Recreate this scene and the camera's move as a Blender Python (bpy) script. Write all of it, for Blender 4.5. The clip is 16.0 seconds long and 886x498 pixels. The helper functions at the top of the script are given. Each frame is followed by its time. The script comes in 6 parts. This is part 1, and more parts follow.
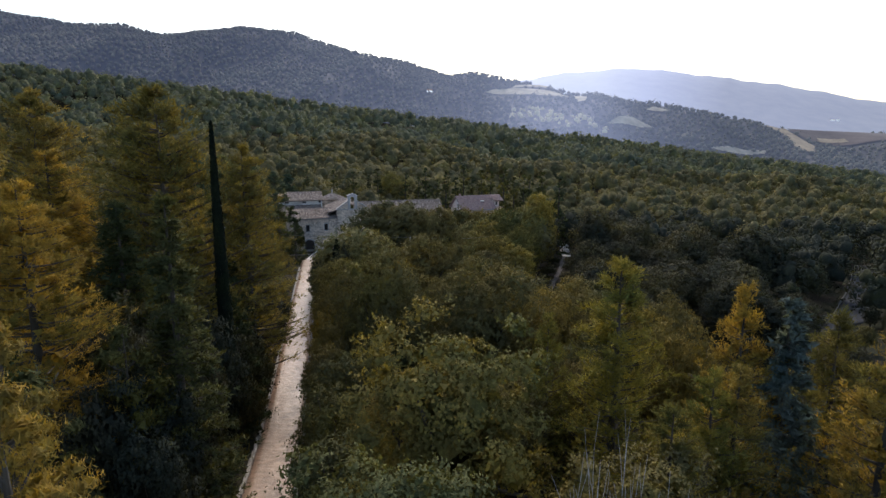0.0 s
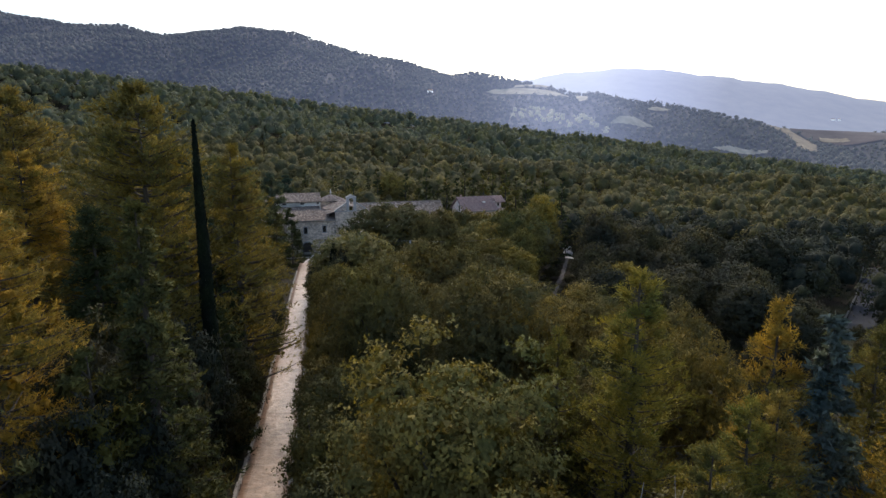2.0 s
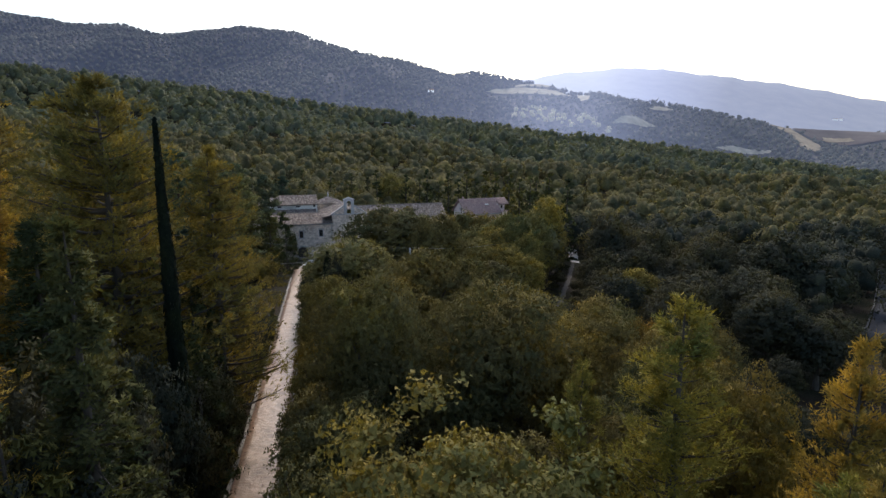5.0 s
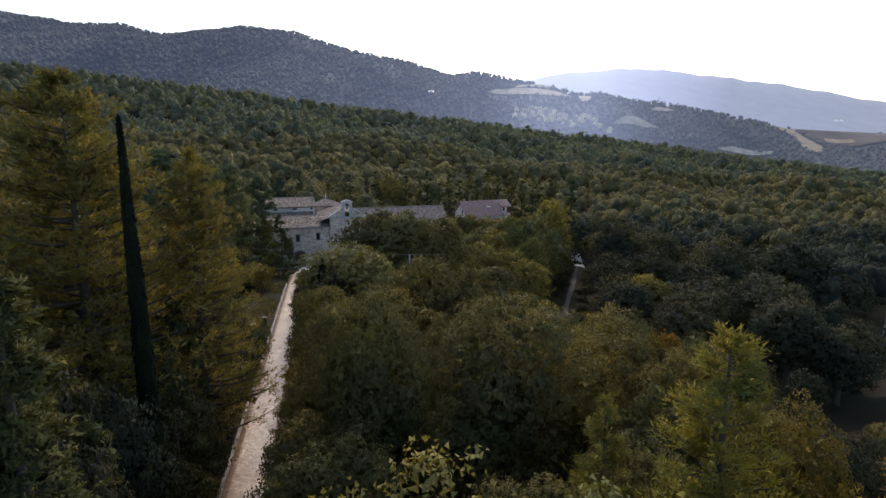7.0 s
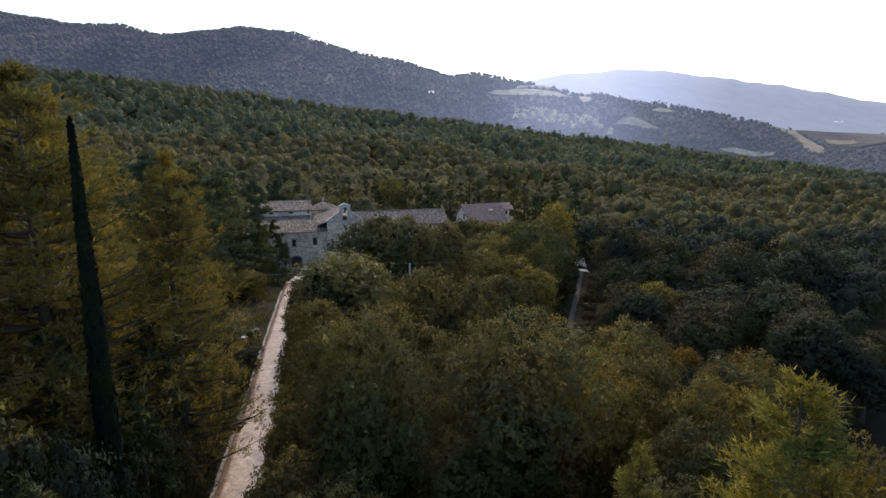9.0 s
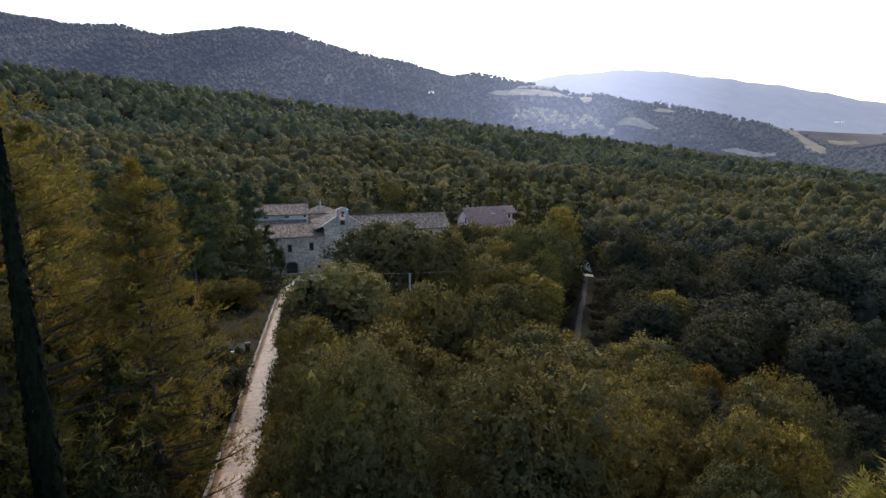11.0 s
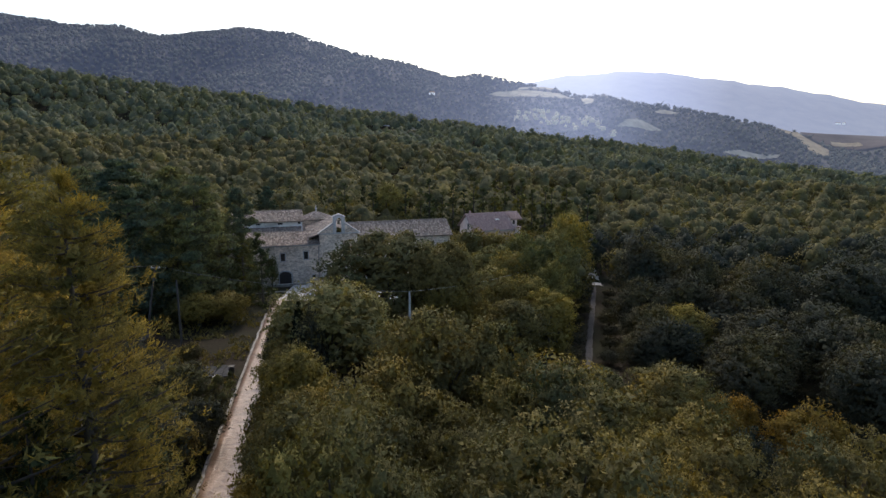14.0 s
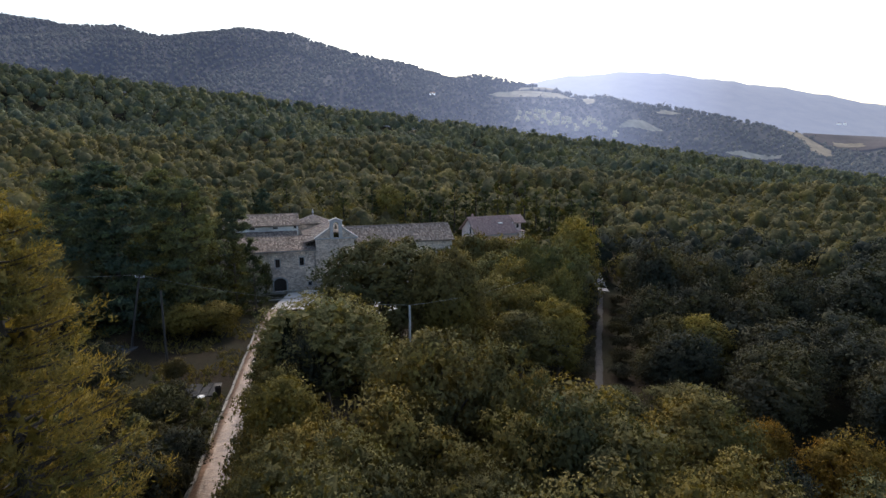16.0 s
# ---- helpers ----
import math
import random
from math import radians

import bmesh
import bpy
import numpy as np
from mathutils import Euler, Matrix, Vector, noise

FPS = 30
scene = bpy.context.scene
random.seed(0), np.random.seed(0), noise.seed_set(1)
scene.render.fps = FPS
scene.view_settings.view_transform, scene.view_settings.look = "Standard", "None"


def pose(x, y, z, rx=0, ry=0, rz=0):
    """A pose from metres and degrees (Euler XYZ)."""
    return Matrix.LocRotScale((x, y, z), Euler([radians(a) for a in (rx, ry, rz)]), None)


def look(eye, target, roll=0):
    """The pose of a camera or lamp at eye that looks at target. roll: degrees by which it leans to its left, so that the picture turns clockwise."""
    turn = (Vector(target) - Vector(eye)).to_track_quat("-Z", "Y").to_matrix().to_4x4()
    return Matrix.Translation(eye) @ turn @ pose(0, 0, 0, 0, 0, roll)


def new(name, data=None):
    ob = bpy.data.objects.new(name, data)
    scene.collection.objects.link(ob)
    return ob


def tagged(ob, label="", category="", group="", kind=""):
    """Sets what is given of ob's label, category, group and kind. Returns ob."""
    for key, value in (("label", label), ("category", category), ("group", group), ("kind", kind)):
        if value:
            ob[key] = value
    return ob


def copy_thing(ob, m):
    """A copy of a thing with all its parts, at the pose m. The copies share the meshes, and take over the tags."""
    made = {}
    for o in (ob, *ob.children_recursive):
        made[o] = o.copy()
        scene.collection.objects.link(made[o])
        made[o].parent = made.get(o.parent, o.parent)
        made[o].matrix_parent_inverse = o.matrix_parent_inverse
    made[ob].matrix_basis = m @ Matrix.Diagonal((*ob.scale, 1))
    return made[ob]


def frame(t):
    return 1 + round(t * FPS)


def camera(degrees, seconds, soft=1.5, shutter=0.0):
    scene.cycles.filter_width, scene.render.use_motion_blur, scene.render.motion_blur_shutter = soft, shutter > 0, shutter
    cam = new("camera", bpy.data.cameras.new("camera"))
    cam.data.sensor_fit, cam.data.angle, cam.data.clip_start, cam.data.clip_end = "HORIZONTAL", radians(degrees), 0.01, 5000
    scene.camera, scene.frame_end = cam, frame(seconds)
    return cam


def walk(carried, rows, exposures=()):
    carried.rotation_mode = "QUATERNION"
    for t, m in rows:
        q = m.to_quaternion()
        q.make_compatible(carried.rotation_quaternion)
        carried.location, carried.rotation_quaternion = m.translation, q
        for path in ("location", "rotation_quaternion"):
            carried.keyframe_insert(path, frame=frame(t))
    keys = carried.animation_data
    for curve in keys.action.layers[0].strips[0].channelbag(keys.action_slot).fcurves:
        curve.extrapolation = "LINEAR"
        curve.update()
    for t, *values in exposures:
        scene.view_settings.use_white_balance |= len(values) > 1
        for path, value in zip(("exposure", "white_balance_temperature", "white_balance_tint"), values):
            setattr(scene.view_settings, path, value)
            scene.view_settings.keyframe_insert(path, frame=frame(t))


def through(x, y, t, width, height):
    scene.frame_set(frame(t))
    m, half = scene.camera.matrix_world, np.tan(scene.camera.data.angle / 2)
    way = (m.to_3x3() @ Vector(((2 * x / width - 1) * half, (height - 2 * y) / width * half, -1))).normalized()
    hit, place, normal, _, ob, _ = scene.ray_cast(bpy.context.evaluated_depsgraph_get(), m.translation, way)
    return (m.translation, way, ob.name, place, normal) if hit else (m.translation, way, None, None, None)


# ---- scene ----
cam = camera(74.0, 16.0)
PATH = [
    (0, look((-0.299, 0.583, 27.978), (-0.201, 98.561, 7.971), 0.081)),
    (0.5, look((-0.313, 1.292, 27.958), (-0.243, 99.272, 7.958), 0.068)),
    (1, look((-0.324, 2.026, 27.938), (-0.284, 100.008, 7.945), 0.048)),
    (1.5, look((-0.332, 2.788, 27.918), (-0.324, 100.771, 7.934), 0.021)),
    (2, look((-0.339, 3.577, 27.899), (-0.365, 101.561, 7.919), -0.008)),
    (2.5, look((-0.345, 4.392, 27.881), (-0.411, 102.374, 7.894), -0.036)),
    (3, look((-0.355, 5.235, 27.866), (-0.462, 103.214, 7.863), -0.059)),
    (3.5, look((-0.376, 6.116, 27.859), (-0.520, 104.091, 7.837), -0.068)),
    (4, look((-0.410, 7.056, 27.859), (-0.574, 105.028, 7.821), -0.055)),
    (4.5, look((-0.451, 8.036, 27.863), (-0.617, 106.012, 7.844), -0.032)),
    (5, look((-0.495, 9.014, 27.868), (-0.661, 106.991, 7.860), -0.012)),
    (5.5, look((-0.539, 9.985, 27.873), (-0.708, 107.964, 7.873), 0.007)),
    (6, look((-0.585, 10.957, 27.878), (-0.756, 108.938, 7.882), 0.026)),
    (6.5, look((-0.634, 11.931, 27.884), (-0.804, 109.909, 7.874), 0.047)),
    (7, look((-0.687, 12.907, 27.891), (-0.851, 110.895, 7.934), 0.066)),
    (7.5, look((-0.747, 13.890, 27.904), (-0.903, 111.888, 7.995), 0.081)),
    (8, look((-0.811, 14.890, 27.924), (-0.963, 112.896, 8.053), 0.090)),
    (8.5, look((-0.878, 15.922, 27.951), (-1.029, 113.933, 8.105), 0.092)),
    (9, look((-0.944, 16.992, 27.980), (-1.095, 115.007, 8.151), 0.088)),
    (9.5, look((-1.010, 18.075, 28.010), (-1.157, 116.093, 8.199), 0.083)),
    (10, look((-1.074, 19.152, 28.040), (-1.219, 117.175, 8.253), 0.080)),
    (10.5, look((-1.138, 20.229, 28.072), (-1.280, 118.256, 8.307), 0.076)),
    (11, look((-1.200, 21.305, 28.104), (-1.339, 119.336, 8.360), 0.073)),
    (11.5, look((-1.256, 22.350, 28.139), (-1.398, 120.386, 8.420), 0.074)),
    (12, look((-1.306, 23.359, 28.177), (-1.458, 121.418, 8.573), 0.086)),
    (12.5, look((-1.353, 24.380, 28.217), (-1.516, 122.450, 8.662), 0.102)),
    (13, look((-1.403, 25.437, 28.254), (-1.574, 123.509, 8.713), 0.116)),
    (13.5, look((-1.458, 26.524, 28.284), (-1.636, 124.596, 8.743), 0.127)),
    (14, look((-1.518, 27.636, 28.308), (-1.703, 125.707, 8.767), 0.135)),
    (14.5, look((-1.581, 28.764, 28.325), (-1.775, 126.837, 8.792), 0.139)),
    (15, look((-1.645, 29.904, 28.334), (-1.851, 127.981, 8.819), 0.141)),
    (15.5, look((-1.711, 31.051, 28.336), (-1.929, 129.134, 8.848), 0.141)),
    (16, look((-1.776, 32.203, 28.330), (-2.006, 130.292, 8.878), 0.141)),
]
walk(cam, PATH)

# ---------------------------------------------------------------- light
SUN_AZ, SUN_EL = 1.0, 38.0  # degrees to the right of +y, and above the horizon
world = bpy.data.worlds.new("sky")
scene.world = world
world.use_nodes = True
wn = world.node_tree.nodes
sky = wn.new("ShaderNodeTexSky")
sky.sky_type = "NISHITA"
sky.sun_disc = False
sky.sun_elevation = radians(SUN_EL)
sky.sun_rotation = radians(SUN_AZ)
sky.air_density, sky.dust_density, sky.ozone_density = 1.0, 1.8, 1.0
wn["Background"].inputs["Strength"].default_value = 0.15
world.node_tree.links.new(sky.outputs["Color"], wn["Background"].inputs["Color"])

sun = new("sun", bpy.data.lights.new("sun", "SUN"))
sun.data.energy, sun.data.angle, sun.data.color = 1.45, radians(10), (1.0, 0.88, 0.76)
_az, _el = radians(SUN_AZ), radians(SUN_EL)
SUN_WAY = Vector((math.sin(_az) * math.cos(_el), math.cos(_az) * math.cos(_el), math.sin(_el)))
sun.matrix_world = look(SUN_WAY * 300, (0, 0, 0))
scene.view_settings.exposure = 0.7

# ---------------------------------------------------------------- materials


def material(name):
    m = bpy.data.materials.new(name)
    m.use_nodes = True
    t = m.node_tree
    return m, t.nodes, t.links, t.nodes["Principled BSDF"]


def ramp(n, l, fac, stops):
    r = n.new("ShaderNodeValToRGB")
    e = r.color_ramp.elements
    while len(e) < len(stops):
        e.new(0.5)
    for k, (p, c) in zip(e, stops):
        k.position, k.color = p, (*c, 1)
    l.new(fac, r.inputs["Fac"])
    return r.outputs["Color"]


def noise_tex(n, l, scale, detail=4.0, coords=None, rough=0.55):
    x = n.new("ShaderNodeTexNoise")
    x.inputs["Scale"].default_value, x.inputs["Detail"].default_value = scale, detail
    x.inputs["Roughness"].default_value = rough
    if coords is not None:
        l.new(coords, x.inputs["Vector"])
    return x.outputs["Fac"]


def mixed(n, l, a, b, fac, how="MIX"):
    x = n.new("ShaderNodeMix")
    x.data_type, x.blend_type = "RGBA", how
    for value, at in ((fac, 0), (a, 6), (b, 7)):
        if isinstance(value, (int, float)):
            x.inputs[at].default_value = value
        elif isinstance(value, tuple):
            x.inputs[at].default_value = (*value, 1)
        else:
            l.new(value, x.inputs[at])
    return x.outputs[2]


def bumped(n, l, p, height, strength, distance):
    b = n.new("ShaderNodeBump")
    b.inputs["Strength"].default_value, b.inputs["Distance"].default_value = strength, distance
    l.new(height, b.inputs["Height"])
    l.new(b.outputs["Normal"], p.inputs["Normal"])


def position(n):
    return n.new("ShaderNodeNewGeometry").outputs["Position"]


def leaf_material(name, dark, mid, light, through=0.24, patch=0.12, grain=6.0):
    """Leaves: each one its own shade, drifting from yellow to green over several metres, with light passing through."""
    m, n, l, p = material(name)
    g = n.new("ShaderNodeNewGeometry")
    o = n.new("ShaderNodeObjectInfo")
    own = ramp(n, l, g.outputs["Random Per Island"], [(0.0, tuple(0.5 * (a + b) for a, b in zip(dark, mid))), (0.6, mid), (1.0, light)])
    drift = noise_tex(n, l, patch, 3.0, g.outputs["Position"])
    side = ramp(n, l, drift, [(0.34, (0.62, 0.77, 0.86)), (0.5, (0.98, 0.98, 0.96)), (0.66, (1.24, 1.2, 0.82))])
    tree = ramp(n, l, o.outputs["Random"], [(0.0, (0.62, 0.74, 0.8)), (0.5, (0.98, 1.0, 1.0)), (1.0, (1.32, 1.2, 0.86))])
    c = mixed(n, l, mixed(n, l, own, side, 1.0, "MULTIPLY"), tree, 1.0, "MULTIPLY")
    fine = noise_tex(n, l, grain, 3.0, g.outputs["Position"], 0.7)
    bumped(n, l, p, fine, 0.6, 0.5 / grain)
    c = mixed(n, l, c, ramp(n, l, fine, [(0.36, (0.8, 0.82, 0.84)), (0.52, (1.0, 1.0, 1.0)), (0.68, (1.2, 1.18, 1.1))]), 1.0, "MULTIPLY")
    l.new(c, p.inputs["Base Color"])
    p.inputs["Roughness"].default_value = 0.8
    p.inputs["Specular IOR Level"].default_value = 0.05
    tr = n.new("ShaderNodeBsdfTranslucent")
    l.new(mixed(n, l, c, (1.2, 1.12, 0.6), 1.0, "MULTIPLY"), tr.inputs["Color"])
    mx = n.new("ShaderNodeMixShader")
    mx.inputs["Fac"].default_value = through
    l.new(p.outputs["BSDF"], mx.inputs[1])
    l.new(tr.outputs["BSDF"], mx.inputs[2])
    l.new(mx.outputs["Shader"], n["Material Output"].inputs["Surface"])
    return m


OAK = leaf_material("oak_leaves", (0.092, 0.084, 0.039), (0.141, 0.118, 0.052), (0.191, 0.154, 0.066), 0.22)
OAK_GOLD = leaf_material("golden_oak_leaves", (0.122, 0.110, 0.047), (0.169, 0.148, 0.058), (0.230, 0.190, 0.077), 0.25)
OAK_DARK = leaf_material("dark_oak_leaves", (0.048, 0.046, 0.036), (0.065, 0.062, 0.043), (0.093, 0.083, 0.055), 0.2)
GREY_LEAF = leaf_material("grey_green_leaves", (0.110, 0.105, 0.052), (0.182, 0.166, 0.081), (0.264, 0.235, 0.119), 0.22)
RUST_LEAF = leaf_material("rust_leaves", (0.134, 0.076, 0.019), (0.219, 0.128, 0.029), (0.314, 0.190, 0.043), 0.25)
PINE = leaf_material("pine_needles", (0.148, 0.116, 0.044), (0.230, 0.167, 0.050), (0.318, 0.226, 0.072), 0.36, 0.3, 5.0)
PINE_GREEN = leaf_material("light_pine_needles", (0.114, 0.108, 0.035), (0.191, 0.172, 0.049), (0.275, 0.230, 0.066), 0.3, 0.3, 5.0)
CEDAR = leaf_material("cedar_needles", (0.071, 0.079, 0.053), (0.118, 0.128, 0.082), (0.182, 0.192, 0.118), 0.3, 0.3, 4.0)
BLUE = leaf_material("blue_spruce_needles", (0.085, 0.088, 0.072), (0.143, 0.150, 0.123), (0.221, 0.226, 0.190), 0.2, 0.3, 6.0)
SPRUCE = leaf_material("spruce_needles", (0.048, 0.053, 0.024), (0.080, 0.080, 0.035), (0.122, 0.118, 0.049), 0.25, 0.3, 6.0)
CYPRESS = leaf_material("cypress_leaves", (0.012, 0.015, 0.010), (0.019, 0.023, 0.015), (0.029, 0.031, 0.020), 0.12, 0.4)
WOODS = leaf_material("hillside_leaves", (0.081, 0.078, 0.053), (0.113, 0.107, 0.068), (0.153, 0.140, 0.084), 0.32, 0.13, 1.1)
# paler copy of the hillside leaves: haze put into the base colour
CREST_HAZE_LEAF = leaf_material("crest_haze_leaves", (0.150, 0.138, 0.087), (0.210, 0.187, 0.114), (0.274, 0.241, 0.139), 0.34, 0.1, 0.9)
SCRUB = leaf_material("scrub_needles", (0.078, 0.081, 0.050), (0.125, 0.124, 0.071), (0.188, 0.178, 0.099), 0.3, 0.25, 5.0)


def bark_material(name, a, b):
    m, n, l, p = material(name)
    x = noise_tex(n, l, 6.0, 6.0)
    l.new(ramp(n, l, x, [(0.3, a), (0.7, b)]), p.inputs["Base Color"])
    p.inputs["Roughness"].default_value = 0.9
    bumped(n, l, p, x, 0.6, 0.05)
    return m


BARK = bark_material("bark", (0.03, 0.024, 0.018), (0.085, 0.07, 0.055))
BARE_WOOD = bark_material("bare_wood", (0.26, 0.245, 0.24), (0.46, 0.44, 0.43))
POLE_WOOD = bark_material("pole_wood", (0.04, 0.034, 0.03), (0.085, 0.075, 0.066))


def ground_material():
    m, n, l, p = material("woodland_ground")
    pos = position(n)
    big, small = noise_tex(n, l, 0.09, 5.0, pos), noise_tex(n, l, 2.2, 6.0, pos, 0.7)
    a = ramp(n, l, small, [(0.3, (0.014, 0.01, 0.006)), (0.7, (0.032, 0.023, 0.014))])
    b = ramp(n, l, small, [(0.3, (0.013, 0.015, 0.007)), (0.7, (0.03, 0.03, 0.014))])
    l.new(mixed(n, l, a, b, ramp(n, l, big, [(0.42, (0, 0, 0)), (0.6, (1, 1, 1))])), p.inputs["Base Color"])
    p.inputs["Roughness"].default_value = 0.95
    p.inputs["Specular IOR Level"].default_value = 0.1
    bumped(n, l, p, small, 0.8, 0.12)
    return m


def rough_material(name, a, b, scale=1.5, fine=12.0, rough=0.9, bump=0.4, dist=0.03, stain=None, shine=0.4):
    """A mineral or painted surface with broad stains and fine grain."""
    m, n, l, p = material(name)
    pos = position(n)
    big, small = noise_tex(n, l, scale, 5.0, pos), noise_tex(n, l, fine, 5.0, pos, 0.65)
    c = ramp(n, l, small, [(0.3, a), (0.7, b)])
    if stain:
        c = mixed(n, l, c, stain, ramp(n, l, big, [(0.5, (0, 0, 0)), (0.66, (0.7, 0.7, 0.7))]))
    else:
        c = mixed(n, l, c, ramp(n, l, big, [(0.3, (0.8, 0.8, 0.8)), (0.7, (1.12, 1.12, 1.12))]), 1.0, "MULTIPLY")
    l.new(c, p.inputs["Base Color"])
    p.inputs["Roughness"].default_value = rough
    p.inputs["Specular IOR Level"].default_value = shine
    bumped(n, l, p, small, bump, dist)
    return m


GROUND = ground_material()
GRAVEL = rough_material("pale_gravel", (0.15, 0.092, 0.06), (0.4, 0.272, 0.19), 0.5, 1.9, 0.36, 0.9, 0.1, (0.11, 0.066, 0.043), 0.5)
PLAZA = rough_material("plaza_gravel", (0.42, 0.39, 0.36), (0.62, 0.58, 0.54), 0.3, 3.0, 0.7, 0.4, 0.03)
LANE = rough_material("lane_gravel", (0.066, 0.061, 0.057), (0.125, 0.116, 0.108), 0.4, 3.0, 0.95, 0.4, 0.03, None, 0.1)
ASPHALT = rough_material("asphalt", (0.035, 0.037, 0.042), (0.06, 0.063, 0.07), 0.2, 6.0, 0.98, 0.3, 0.01, None, 0.1)
KERB = rough_material("kerb_stone", (0.19, 0.172, 0.15), (0.36, 0.335, 0.3), 0.8, 6.0, 0.85, 0.4, 0.02, (0.14, 0.12, 0.09))
PLASTER = rough_material("white_plaster", (0.7, 0.68, 0.65), (0.84, 0.82, 0.78), 0.5, 5.0, 0.85, 0.2, 0.01, (0.4, 0.38, 0.37))
PINK = rough_material("pink_plaster", (0.72, 0.57, 0.5), (0.82, 0.67, 0.6), 0.5, 5.0, 0.85, 0.2, 0.01)
TRIM = rough_material("pale_cut_stone", (0.36, 0.34, 0.33), (0.52, 0.5, 0.48), 1.0, 6.0, 0.8, 0.3, 0.02)
DARK_STONE = rough_material("mossy_wall_stone", (0.06, 0.058, 0.055), (0.13, 0.125, 0.12), 0.8, 5.0, 0.95, 0.5, 0.03)
WOOD_DARK = rough_material("dark_door_wood", (0.03, 0.025, 0.022), (0.06, 0.05, 0.045), 1.0, 8.0, 0.6, 0.3, 0.01)
CONCRETE = rough_material("concrete", (0.33, 0.33, 0.32), (0.48, 0.47, 0.45), 1.0, 8.0, 0.85, 0.3, 0.01)
SLAB = rough_material("grey_slabs", (0.04, 0.04, 0.04), (0.085, 0.083, 0.08), 1.0, 8.0, 0.95, 0.3, 0.01, None, 0.1)
METAL = rough_material("dull_metal", (0.2, 0.2, 0.2), (0.32, 0.32, 0.32), 1.0, 8.0, 0.5, 0.1, 0.01)
WIRE = rough_material("wire", (0.16, 0.16, 0.16), (0.24, 0.24, 0.24), 1.0, 8.0, 0.5, 0.0, 0.01)
YELLOW = rough_material("yellow_paint", (0.35, 0.25, 0.06), (0.5, 0.38, 0.1), 1.0, 8.0, 0.5, 0.05, 0.01)
BRONZE = rough_material("bell_bronze", (0.08, 0.06, 0.035), (0.16, 0.12, 0.07), 2.0, 8.0, 0.45, 0.1, 0.01)


def stone_material():
    m, n, l, p = material("rubble_stone")
    pos = position(n)
    mp = n.new("ShaderNodeMapping")
    mp.inputs["Scale"].default_value = (2.6, 2.6, 4.2)
    l.new(pos, mp.inputs["Vector"])
    v = n.new("ShaderNodeTexVoronoi")
    v.inputs["Scale"].default_value = 1.0
    l.new(mp.outputs["Vector"], v.inputs["Vector"])
    e = n.new("ShaderNodeTexVoronoi")
    e.feature = "DISTANCE_TO_EDGE"
    l.new(mp.outputs["Vector"], e.inputs["Vector"])
    sep = n.new("ShaderNodeSeparateColor")
    l.new(v.outputs["Color"], sep.inputs["Color"])
    c = ramp(n, l, sep.outputs["Red"], [(0.0, (0.36, 0.285, 0.235)), (0.5, (0.68, 0.555, 0.46)), (1.0, (0.9, 0.77, 0.65))])
    joint = ramp(n, l, e.outputs["Distance"], [(0.02, (0, 0, 0)), (0.09, (1, 1, 1))])
    c = mixed(n, l, (0.54, 0.475, 0.405), c, joint)
    big = noise_tex(n, l, 0.35, 5.0, pos)
    c = mixed(n, l, c, ramp(n, l, big, [(0.3, (0.88, 0.87, 0.86)), (0.7, (1.2, 1.17, 1.12))]), 1.0, "MULTIPLY")
    l.new(c, p.inputs["Base Color"])
    p.inputs["Roughness"].default_value = 0.9
    bumped(n, l, p, joint, 0.7, 0.04)
    return m


STONE = stone_material()


def tile_material(name, a, b, c, lichen):
    m, n, l, p = material(name)
    pos = position(n)
    g = n.new("ShaderNodeNewGeometry")
    own = ramp(n, l, g.outputs["Random Per Island"], [(0.0, a), (0.55, b), (1.0, c)])
    big = noise_tex(n, l, 0.7, 6.0, pos, 0.7)
    l.new(mixed(n, l, own, lichen, ramp(n, l, big, [(0.42, (0, 0, 0)), (0.68, (0.75, 0.75, 0.75))])), p.inputs["Base Color"])
    p.inputs["Roughness"].default_value = 0.9
    bumped(n, l, p, noise_tex(n, l, 14.0, 4.0, pos), 0.4, 0.02)
    return m


TILE = tile_material("weathered_clay_tiles", (0.075, 0.053, 0.042), (0.2, 0.152, 0.124), (0.44, 0.35, 0.285), (0.22, 0.19, 0.162))
TILE_MAUVE = tile_material("brown_roof_tiles", (0.235, 0.145, 0.128), (0.3, 0.195, 0.172), (0.37, 0.25, 0.222), (0.26, 0.19, 0.17))


def glass_material():
    m, n, l, p = material("dark_window_glass")
    p.inputs["Base Color"].default_value = (0.02, 0.022, 0.025, 1)
    p.inputs["Roughness"].default_value = 0.12
    return m


GLASS = glass_material()


